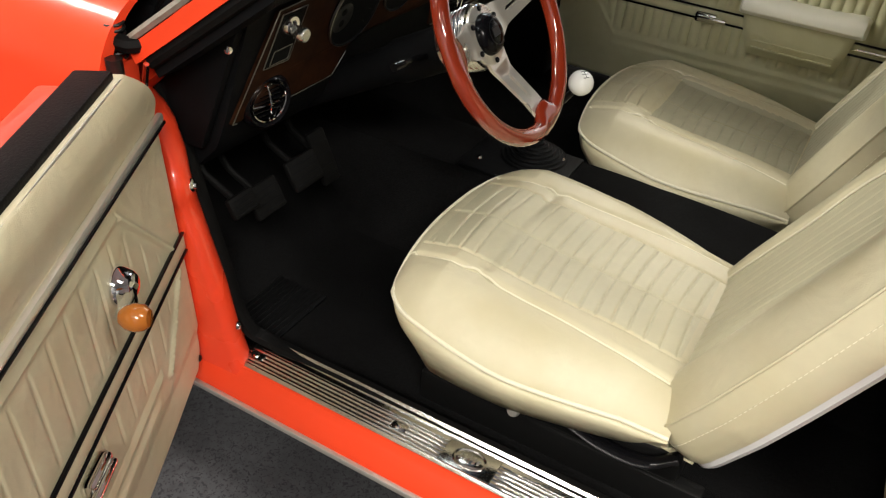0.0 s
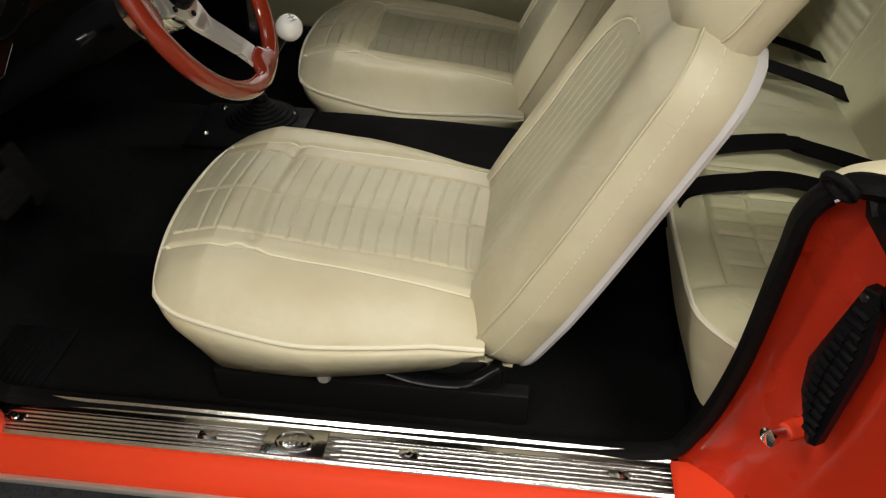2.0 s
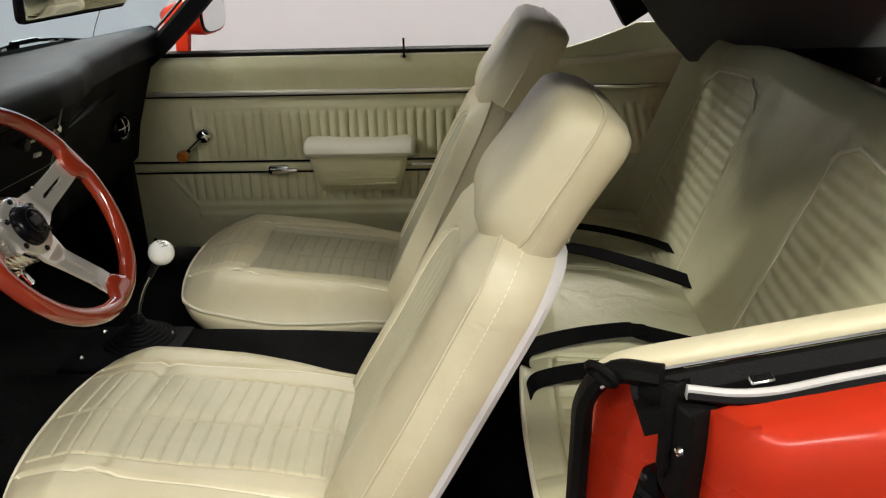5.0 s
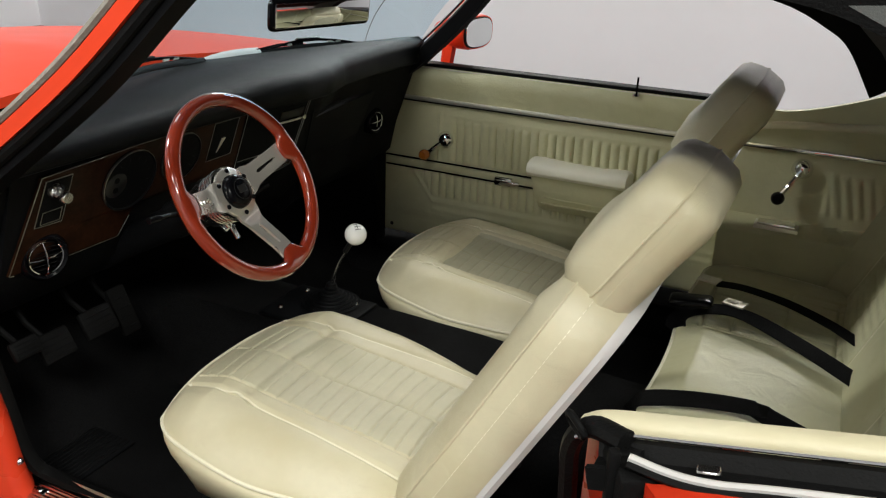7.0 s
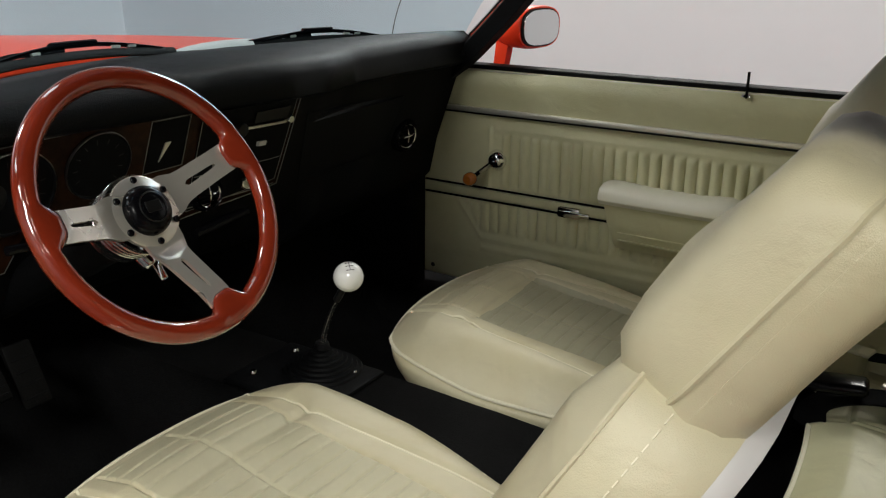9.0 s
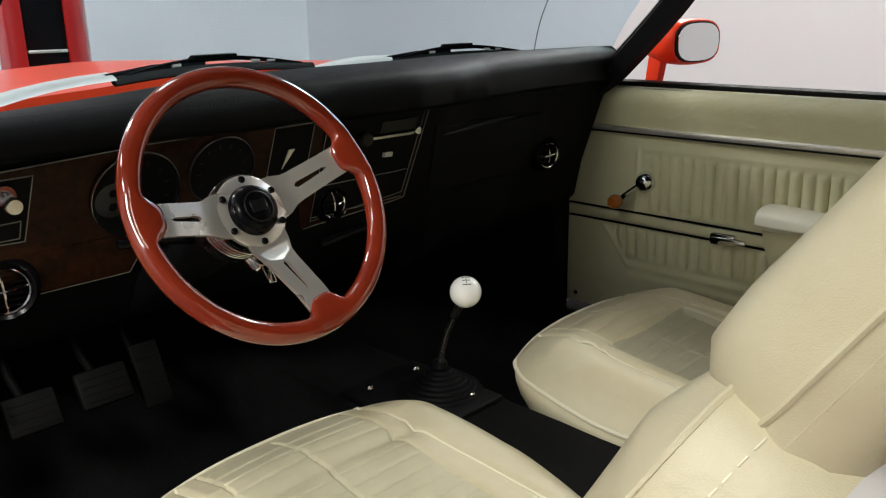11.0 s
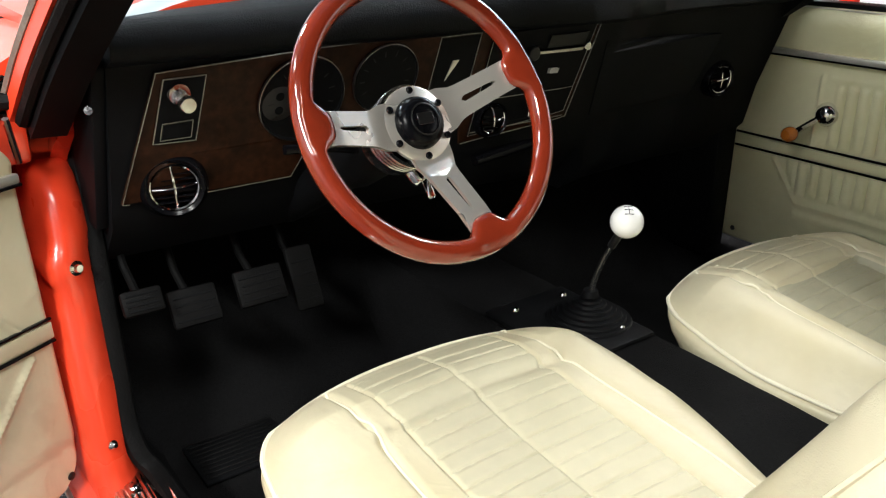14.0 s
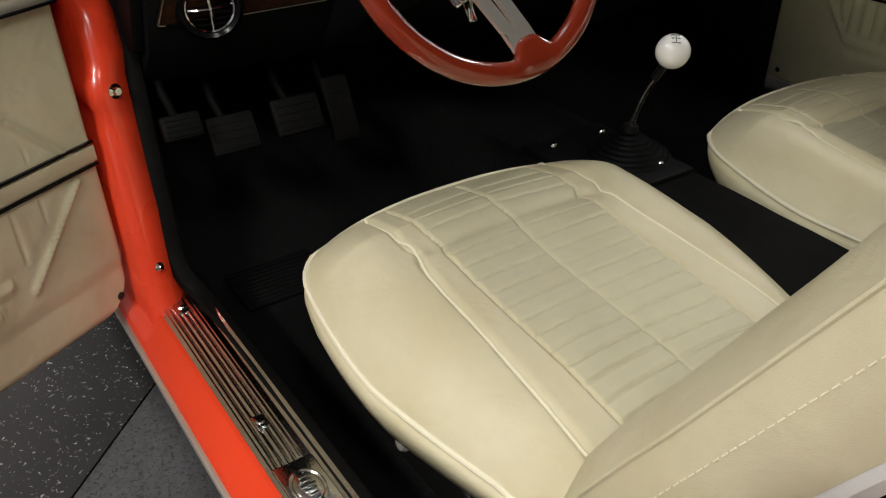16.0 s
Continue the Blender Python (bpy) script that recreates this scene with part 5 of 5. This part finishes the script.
    part("knob_collar", lathed([(0.0150, 0), (0.0150, 0.004), (0.0130, 0.010), (0.008, 0.010), (0.007, 0.006), (0.0001, 0.006)], axis_pose(tuple(face(-0.568, 0.884, 0.006)), (1, 0, -0.1)), 24), CHROME, t)
    knob(-0.565, 0.876, 0.0105, 0.032, POLISHED, "headlamp_knob")
    slab([(-0.588, 0.826), (-0.585, 0.844), (-0.551, 0.845), (-0.553, 0.826)], 0.008, 0.010, BLACK, "rocker_switch")
    line([(-0.590, 0.824), (-0.587, 0.846), (-0.549, 0.847), (-0.551, 0.824)], 0.0007, d=0.010)
    # round air vents
    def vent(y, z, r, yawdeg, nm="air_outlet"):
        v = thing(nm, "round black air outlet with chrome ring and cross", "air vent", axis_pose(tuple(face(y, z, 0.006)), (math.cos(radians(yawdeg)), math.sin(radians(yawdeg)), -0.08)))
        part("housing", lathed([(r * 1.45, -0.01), (r * 1.42, 0.004), (r * 1.22, 0.012), (r * 1.05, 0.008), (r * 0.98, -0.004), (0.0001, -0.006)], Matrix.Identity(4), 32), PLASTIC, v)
        part("ring", lathed([(r * 0.94, 0.004), (r * 0.94, 0.010), (r, 0.011), (r * 1.03, 0.006), (r * 0.98, 0.003)], Matrix.Identity(4), 32), CHROME, v)
        for k in (0, 90):
            part("bar", tube([Vector((-r * 0.95, 0, 0.006)), Vector((-r * 0.5, 0, 0.012)), Vector((0, 0, 0.014)), Vector((r * 0.5, 0, 0.012)), Vector((r * 0.95, 0, 0.006))], 0.0016, 6, up=(0, 1, 0)), CHROME, v).matrix_local = pose(0, 0, 0, 0, 0, k + 4)
        for k in range(-3, 4):
            part("vane", boxed((-0.9 * math.sqrt(1 - (k / 4) ** 2) * r, k * r / 4 - 0.0006, -0.004), (0.9 * math.sqrt(1 - (k / 4) ** 2) * r, k * r / 4 + 0.0006, 0.004)), PLASTIC, v)
    vent(-0.572, 0.758, 0.031, -12)
    vent(0.538, 0.777, 0.027, -8)
    vent(-0.070, 0.782, 0.022, -5)
    # gauges: deep hooded wells
    def gauge(y, z, r, clock):
        g = thing("gauge", "round instrument in a deep black well", "gauge", axis_pose(tuple(face(y, z, 0.0195)), (1, 0, -0.35)))
        part("well", lathed([(r * 1.0, -0.012), (r * 0.98, -0.006), (r * 0.94, -0.0085), (0.0001, -0.0095)], Matrix.Identity(4), 40), BLACK, g)
        part("ring", lathed([(r * 1.008, -0.010), (r * 1.008, -0.0062), (r * 0.992, -0.0058), (r * 0.992, -0.010)], Matrix.Identity(4), 48), LINEMETAL, g)
        if clock:
            part("dial", lathed([(0.0001, -0.0085), (r * 0.40, -0.0085), (r * 0.42, -0.0095)], Matrix.Translation((-r * 0.52, -r * 0.05, 0)), 32), DIAL, g)
        for q in (-0.16, 0.17) if clock else ():
            part("sub_dial", lathed([(0.0001, -0.0078), (r * 0.09, -0.0078), (r * 0.10, -0.0085)], Matrix.Translation((-r * 0.52, r * (q - 0.05), 0)), 16), BLACK, g)
        for k in range(10):
            a = radians(-40 + k * 28)
            c = Vector((math.cos(a), math.sin(a), 0))
            part("mark", boxed((-0.004, -0.0008, -0.0095), (0.004, 0.0008, -0.0085), 0, 1, Matrix.Translation(c * r * 0.72) @ pose(0, 0, 0, 0, 0, math.degrees(a))), DARKMETAL, g)
    gauge(-0.402, 0.853, 0.062, True)
    gauge(-0.276, 0.868, 0.052, False)
    # radio, heater slides and ashtray in the stack
    slab([(-0.092, 0.893), (-0.089, 0.921), (0.078, 0.929), (0.073, 0.898)], 0.006, 0.011, BLACK, "radio")
    slab([(-0.02, 0.884), (-0.02, 0.888), (0.074, 0.890), (0.073, 0.886)], 0.008, 0.0125, BRUSHED, "radio_strip")
    slab([(-0.005, 0.893), (-0.004, 0.912), (0.066, 0.915), (0.063, 0.895)], 0.010, 0.0125, DARKMETAL, "radio_dial")
    knob(-0.034, 0.889, 0.011, 0.018, DARKMETAL, "radio_knob")
    knob(0.066, 0.893, 0.007, 0.014, POLISHED, "radio_knob")
    line([(-0.10, 0.816), (0.068, 0.824)], 0.0007, closed=False, d=0.010)
    line([(-0.104, 0.762), (0.066, 0.774)], 0.0008, closed=False, d=0.010)
    slab([(0.013, 0.851), (0.013, 0.859), (0.028, 0.859), (0.028, 0.851)], 0.006, 0.012, SHELL, "button")
    knob(-0.006, 0.792, 0.012, 0.02, POLISHED, "heater_knob")
    slab([(-0.196, 0.842), (-0.191, 0.920), (-0.126, 0.922), (-0.129, 0.845)], 0.004, 0.008, BLACK, "slider_plate")
    slab([(-0.174, 0.856), (-0.166, 0.886), (-0.156, 0.886)], 0.008, 0.010, BRUSHED, "emblem")
    # glove box
    slab([(0.145, 0.760), (0.128, 0.893), (0.50, 0.872), (0.47, 0.745)], -0.004, 0.0014, BLACK, "glove_box_door")
    part("glove_lock", lathed([(0.0001, 0.006), (0.006, 0.006), (0.009, 0.004), (0.010, 0)], axis_pose(tuple(face(0.292, 0.857, 0.005)), (1, 0.0, -0.3)), 16), DARKMETAL, t)
    part("end_screw", lathed([(0.0001, 0.003), (0.005, 0.002), (0.006, 0)], axis_pose((0.052, -0.667, 0.872), (0.9, -0.4, 0)), 12), CHROME, t)
    part("under_tube", tube([(0.035, -0.085, 0.711), (0.04, 0.03, 0.726)], 0.010, 10), PLASTIC, t)
    part("end_cap", prism([(-0.2, 0.70), (-0.02, 0.70), (0.075, 0.92), (0.06, 0.95), (-0.2, 0.95)], -0.664, -0.648, "y", 0.003), BLACK, t)
dashboard()

# ---- steering wheel ----
def steering_wheel():
    tilt = radians(29)
    n = Vector((math.cos(tilt), 0.02, math.sin(tilt))).normalized()
    c = Vector((0.298, -0.355, 0.872))
    u = Vector((0, 0, 1)).cross(n).normalized()
    v = n.cross(u)
    R = 0.160
    m = Matrix(((u.x, v.x, n.x, c.x), (u.y, v.y, n.y, c.y), (u.z, v.z, n.z, c.z), (0, 0, 0, 1)))
    t = thing("steering_wheel", "glossy mahogany-rimmed steering wheel with three polished spokes", "steering wheel", m)
    def at(a, r, h=0.0):
        return Vector((r * math.cos(a), r * math.sin(a), h))
    # rim with finger scallops on the inside
    spokes = [radians(15), radians(178), radians(-79)]
    bm = bmesh.new()
    nseg, ns = 180, 18
    rows = []
    for i in range(nseg):
        a = 2 * math.pi * i / nseg
        near = min(abs((a - s + math.pi) % (2 * math.pi) - math.pi) for s in spokes)
        w = 0.0132
        lug = max(0.0, 1 - (near / 0.17) ** 4) if near < 0.17 else 0
        row = []
        for k in range(ns):
            q = 2 * math.pi * k / ns
            rr = R + w * math.cos(q)
            if math.cos(q) < 0:
                rr -= 0.020 * lug * abs(math.cos(q)) ** 1.5
            row.append(bm.verts.new(at(a, rr, 0.0125 * math.sin(q) * (1 - 0.15 * lug))))
        rows.append(row)
    for i in range(nseg):
        a, b = rows[i], rows[(i + 1) % nseg]
        for k in range(ns):
            j = (k + 1) % ns
            bm.faces.new((a[k], b[k], b[j], a[j]))
    part("rim", bm, RIMWOOD, t, "glossy red-brown wooden rim", flat_angle=80)
    DEP = -0.035
    def arm(a):
        L = [(0.020, DEP, 0.030, 0), (0.048, DEP, 0.027, 0), (0.062, DEP + 0.002, 0.0215, 0), (0.070, DEP + 0.005, 0.0205, 0), (0.074, DEP + 0.0066, 0.0203, 0.0035), (0.112, DEP + 0.022, 0.0190, 0.0022), (0.116, DEP + 0.0236, 0.0190, 0), (0.1525, -0.001, 0.0190, 0)]
        d, p = at(a, 1), at(a + math.pi / 2, 1)
        bm = bmesh.new()
        th = Vector((0, 0, 0.0028))
        for side in (-1, 1):
            loft(bm, [[d * r + Vector((0, 0, h)) + p * side * i - th, d * r + Vector((0, 0, h)) + p * side * w - th, d * r + Vector((0, 0, h)) + p * side * w + th, d * r + Vector((0, 0, h)) + p * side * i + th] for r, h, w, i in L])
        bmesh.ops.remove_doubles(bm, verts=bm.verts, dist=1e-5)
        return part("spoke", bm, SPOKE, t, "polished slotted spoke", flat_angle=30)
    for a in spokes:
        arm(a)
    hubp = part("hub_plate", lathed([(0.0001, DEP + 0.0034), (0.044, DEP + 0.0034), (0.046, DEP + 0.002), (0.046, DEP - 0.003), (0.0001, DEP - 0.003)], Matrix.Identity(4), 40), SPOKE, t)
    horn = part("horn_button", lathed([(0.0001, DEP + 0.020), (0.022, DEP + 0.019), (0.028, DEP + 0.015), (0.031, DEP + 0.009), (0.032, DEP + 0.003)], Matrix.Identity(4), 32), PLASTIC, t, "black horn button")
    part("horn_ring", lathed([(0.018, DEP + 0.0200), (0.0185, DEP + 0.0208), (0.020, DEP + 0.0200)], Matrix.Identity(4), 32), DARKMETAL, horn)
    part("horn_mark", boxed((-0.011, -0.006, DEP + 0.0195), (0.011, 0.008, DEP + 0.0208), 0.001, 1), DARKMETAL, horn)
    for k in range(6):
        a = radians(60 * k + 30)
        part("bolt", lathed([(0.0001, 0.003), (0.003, 0.003), (0.0042, 0.002), (0.0045, 0)], Matrix.Translation(at(a, 0.040, DEP + 0.0045)), 10), PLASTIC, hubp)
    prof = [(0.050, DEP - 0.004), (0.050, DEP - 0.012)]
    for k in range(4):
        prof += [(0.047 - 0.001 * k, DEP - 0.013 - 0.008 * k), (0.050 - 0.001 * k, DEP - 0.016 - 0.008 * k), (0.050 - 0.001 * k, DEP - 0.019 - 0.008 * k)]
    prof += [(0.046, DEP - 0.046), (0.046, DEP - 0.06)]
    part("hub_adapter", lathed(prof, Matrix.Identity(4), 36), POLISHED, t, "ribbed chrome hub adapter")
    col = thing("steering_column", "black steering column with stalk and hanging keys", "steering column", m)
    part("tube", lathed([(0.032, DEP - 0.058), (0.036, DEP - 0.07), (0.036, DEP - 0.16), (0.030, DEP - 0.18), (0.030, DEP - 0.40)], Matrix.Identity(4), 28), BLACK, col)
    part("stalk", tube([Vector((-0.03, 0.0, DEP - 0.09)), Vector((-0.09, 0.01, DEP - 0.08)), Vector((-0.115, 0.012, DEP - 0.078))], 0.005, 8, up=(0, 0, 1)), PLASTIC, col)
    part("stalk_tip", tube([Vector((-0.112, 0.012, DEP - 0.078)), Vector((-0.135, 0.014, DEP - 0.078))], 0.0062, 10, up=(0, 0, 1)), PLASTIC, col)
    part("lock_cylinder", lathed([(0.012, 0), (0.012, 0.03), (0.009, 0.034), (0.0001, 0.034)], Matrix.Translation((0.036, -0.025, DEP - 0.10)) @ pose(0, 0, 0, 70, 40, 0), 16), CHROME, col)
    for k in (0, 1):
        part("key", boxed((-0.006, -0.028, -0.001), (0.006, 0.0, 0.001), 0.002, 1, Matrix.Translation((0.045 + 0.008 * k, -0.052, DEP - 0.085)) @ pose(0, 0, 0, 0, 30 * k, 8 - 20 * k)), CHROME, col)
steering_wheel()

# ---- shifter ----
def shifter():
    t = thing("gear_lever", "chrome gear lever with white ball knob and black boot", "gear lever")
    b = Vector((0.345, -0.025, 0.475))
    part("boot_plate", boxed((-0.105, -0.085, 0.0), (0.105, 0.085, 0.008), 0.006, 2, Matrix.Translation((0.229, -0.045, 0.482))), BLACK, t)
    prof = []
    for k in range(7):
        r = 0.068 - 0.0082 * k
        prof += [(r, 0.005 + 0.0052 * k), (r - 0.002, 0.0085 + 0.0052 * k), (r - 0.009, 0.009 + 0.0052 * k)]
    prof += [(0.014, 0.044), (0.011, 0.054), (0.0001, 0.055)]
    part("boot", lathed(prof, Matrix.Translation((0.243, -0.014, 0.486)), 28), BLACK, t, "ribbed black rubber boot")
    part("rod", tube(spline([(0.243, -0.014, 0.525), (0.251, -0.016, 0.560), (0.268, -0.020, 0.600), (0.290, -0.026, 0.634), (0.314, -0.033, 0.668)], 5), 0.0052, 10, up=(0, 1, 0)), POLISHED, t)
    # dark tube added for the shadow on the rod below the knob
    part("shaded_rod_end", tube([(0.288, -0.0255, 0.631), (0.312, -0.0325, 0.666)], 0.0064, 10, up=(0, 1, 0)), DARKMETAL, t)
    bm = bmesh.new()
    bmesh.ops.create_uvsphere(bm, u_segments=32, v_segments=20, radius=0.0240, matrix=Matrix.Translation((0.320, -0.034, 0.680)))
    kn = part("knob", bm, WHITEBALL, t, "white ball knob with a shift pattern", flat_angle=80)
    fm = Matrix.Translation((0.320, -0.034, 0.680)) @ pose(0, 0, 0, 0, 25, -40)
    for lo, hi in (((-0.0075, -0.0004, 0.0239), (0.0075, 0.0004, 0.0244)), ((-0.0079, -0.006, 0.0220), (-0.0071, 0.006, 0.0232)), ((-0.0004, -0.006, 0.0230), (0.0004, 0.006, 0.0244)), ((0.0071, -0.006, 0.0220), (0.0079, 0.006, 0.0232))):
        part("pattern_line", boxed(lo, hi, 0, 1, fm), DARKMETAL, kn)
    for x, y in ((0.158, -0.092), (0.299, 0.0), (0.160, 0.01), (0.300, -0.10)):
        part("screw", lathed([(0.0001, 0.006), (0.004, 0.005), (0.006, 0.002), (0.0065, 0)], Matrix.Translation((x, y, 0.492)), 12), CHROME, t)
shifter()

# ---- pedals ----
def pedal(x, y, z, w, h, tiltdeg, lab, hang=True):
    t = thing("pedal", lab, "pedal", Matrix.Translation((x, y, z)) @ pose(0, 0, 0, 0, -tiltdeg, 0), "foot pedals")
    part("pad", boxed((-0.006, -w / 2, -h / 2), (0.006, w / 2, h / 2), 0.005), RUBBER, t)
    for k in range(4):
        part("rib", boxed((0.006, -w / 2 + 0.006, -h / 2 + h * (k + 0.7) / 5), (0.0072, w / 2 - 0.006, -h / 2 + h * (k + 0.7) / 5 + 0.003), 0.0005, 1), BLACK, t)
    part("lever", tube([(-0.008, 0, 0), (-0.05, 0.0, 0.06), (-0.08, 0, 0.25)], 0.006, 8, up=(0, 1, 0)), RUBBER, t)
pedal(0.0, -0.555, 0.57, 0.070, 0.055, 30, "black rubber clutch pedal")
pedal(0.0, -0.455, 0.575, 0.075, 0.055, 30, "black rubber brake pedal")
pedal(-0.02, -0.375, 0.56, 0.045, 0.10, 25, "black rubber accelerator pedal")
pedal(0.02, -0.630, 0.605, 0.055, 0.035, 30, "black parking brake pedal")

def heel_pad():
    t = thing("floor_mat", "ribbed black rubber heel mat on the carpet", "mat")
    part("sheet", boxed((-0.120, -0.575, 0.279), (0.020, -0.42, 0.285), 0.002), BLACK, t)
    for k in range(12):
        part("rib", boxed((-0.116 + 0.0112 * k, -0.570, 0.285), (-0.111 + 0.0112 * k, -0.425, 0.288), 0.001, 1), RUBBER, t)
heel_pad()

# ---- mirrors and wipers ----
im = thing("rear_view_mirror", "black-framed rear view mirror hung from the windscreen", "mirror", Matrix.Translation((0.26, -0.058, 1.140)) @ pose(0, 0, 0, 0, 6, -14))
bm = boxed((-0.012, -0.13, -0.03), (0.006, 0.13, 0.03), 0.012, 3)
part("housing", bm, PLASTIC, im)
part("glass", boxed((0.004, -0.122, -0.023), (0.0085, 0.122, 0.023), 0.003), MIRROR, im)
part("stem", tube(spline([(-0.01, 0, 0.01), (-0.02, 0, 0.05), (0.03, 0, 0.09), (0.06, 0, 0.10)], 5), 0.005, 8, up=(0, 1, 0)), CHROME, im)

sm = thing("side_mirror", "orange-red painted side mirror on the passenger door", "side mirror", Matrix.Translation((0.15, 0.875, 1.002)) @ pose(0, 0, 0, 0, 0, -6))
def shell_sec(x, k):
    return [Vector((x, 0.085 * k * math.copysign(abs(math.cos(a)) ** 0.7, math.cos(a)), 0.045 * k * math.copysign(abs(math.sin(a)) ** 0.7, math.sin(a)))) for a in np.linspace(0, 2 * math.pi, 24, endpoint=False)]
bm = bmesh.new()
loft(bm, [shell_sec(-0.10, 0.25), shell_sec(-0.085, 0.5), shell_sec(-0.05, 0.82), shell_sec(0.0, 1.1), shell_sec(0.03, 1.12), shell_sec(0.042, 1.06)])
part("shell", bm, RED, sm, flat_angle=60)
bm = bmesh.new()
loft(bm, [shell_sec(0.040, 1.0), shell_sec(0.045, 0.98)])
part("rim", bm, PLASTIC, sm)
bm = bmesh.new()
loft(bm, [shell_sec(0.042, 0.92), shell_sec(0.0475, 0.91)])
part("glass", bm, MIRROR, sm)
bm = bmesh.new()
loft(bm, [[(-0.05, -0.065, -0.13), (-0.02, -0.065, -0.13), (-0.02, -0.045, -0.13), (-0.05, -0.045, -0.13)], [(-0.045, -0.055, -0.03), (-0.01, -0.055, -0.03), (-0.01, -0.03, -0.03), (-0.045, -0.03, -0.03)]])
part("foot", bm, RED, sm)

def wiper(pivot, joint, tip):
    """Wiper on the glass; the points are (up, across) on the windscreen."""
    t = thing("windscreen_wiper", "parked wiper with silver arm and black blade", "wiper", group="wipers")
    def on(p, lift=0.012):
        return screen(*p) + Vector((-0.55, 0, 0.83)) * lift
    def mixed(p, q, k, rise=0.0):
        return (p[0] + (q[0] - p[0]) * k + rise, p[1] + (q[1] - p[1]) * k)
    part("arm", tube([on(mixed(pivot, joint, k / 6), 0.014 + 0.008 * math.sin(k / 6 * 3.0)) for k in range(7)], 0.0125, 8, rb=0.0035, up=(0.45, 0, 0.85)), SILVER, t, "flat silver wiper arm")
    part("arm_tip", tube([on(mixed(pivot, joint, k), 0.016) for k in (0.92, 1.0)] + [on(mixed(joint, tip, k), 0.022) for k in (0.2, 0.45)], 0.004, 6, up=(-0.55, 0, 0.83)), PLASTIC, t)
    part("blade", tube([on(mixed(joint, tip, k / 12, 0.012 * math.sin(k / 12 * math.pi)), 0.006) for k in range(13)], 0.0045, 6, rb=0.008, up=(-0.55, 0, 0.83)), RUBBER, t, "black rubber blade")
    part("bridge", tube([on(mixed(joint, tip, 0.06 + 0.88 * k / 12, 0.012 * math.sin(k / 12 * math.pi)), 0.012 + 0.013 * math.sin(k / 12 * math.pi)) for k in range(13)], 0.006, 6, rb=0.003, up=(-0.55, 0, 0.83)), PLASTIC, t)
    part("bridge_block", tube([on(mixed(joint, tip, k, 0.012), 0.026) for k in (0.38, 0.5, 0.6)], 0.009, 6, rb=0.005, up=(-0.55, 0, 0.83)), PLASTIC, t)
    for k in (0.28, 0.68, 0.76):
        part("clip", tube([on(mixed(joint, tip, k, 0.010), 0.017), on(mixed(joint, tip, k + 0.04, 0.010), 0.017)], 0.003, 6, up=(-0.55, 0, 0.83)), BRUSHED, t)
wiper((0.098, 0.000), (0.128, 0.232), (0.092, 0.555))
wiper((0.035, 0.552), (0.098, 0.685), (0.145, 0.890))
aw = thing("aerial", "thin aerial wire in the windscreen glass", "aerial")
part("wire", tube([screen(u, 0.915 - 0.13 * u) + Vector((-0.004, 0, 0.004)) for u in np.linspace(0.08, 0.95, 20)], 0.0009, 5), DARKMETAL, aw)

sp = thing("speaker", "black oval speaker cover with a chrome rim on the rear shelf", "speaker", Matrix.Translation((1.71, 0.12, 0.925)) @ Matrix.Diagonal((0.8, 1.25, 1, 1)))
part("cover", lathed([(0.0001, 0.022), (0.04, 0.020), (0.066, 0.012), (0.072, 0.0)], Matrix.Identity(4), 32), PLASTIC, sp)
part("rim", lathed([(0.070, 0.0), (0.072, 0.006), (0.077, 0.006), (0.080, 0.0)], Matrix.Identity(4), 32), CHROME, sp)

# ---- stand beyond the bonnet ----
STANDRED = mat("dark_red_gloss", (0.42, 0.012, 0.012), 0.25, var=0.05, coat=0.6)
st = thing("display_stand", "black display stand with rounded red sides by the wall", "display stand", Matrix.Translation((-4.6, 1.28, 0)) @ pose(0, 0, 0, 0, 0, -14))
part("core", boxed((-0.20, -0.14, 0.0), (0.16, 0.14, 1.62), 0.02), PLASTIC, st, "black glossy front")
for sd in (-1, 1):
    bm = bmesh.new()
    sec = [(-0.24, sd * 0.12), (-0.24, sd * 0.20), (-0.12, sd * 0.26), (0.08, sd * 0.27), (0.19, sd * 0.22), (0.21, sd * 0.12)]
    loft(bm, [[(x, y, z) for x, y in sec] for z in (0.0, 0.6, 1.2, 1.65)])
    bmesh.ops.bevel(bm, geom=list(bm.edges), offset=0.015, segments=2, profile=0.5, affect="EDGES")
    part("side_panel", bm, STANDRED, st, "rounded glossy red side")
for z in (0.5, 0.85, 1.2):
    part("shelf", boxed((0.15, -0.115, z), (0.20, 0.115, z + 0.02), 0.004), BRUSHED, st)
tile_floor()
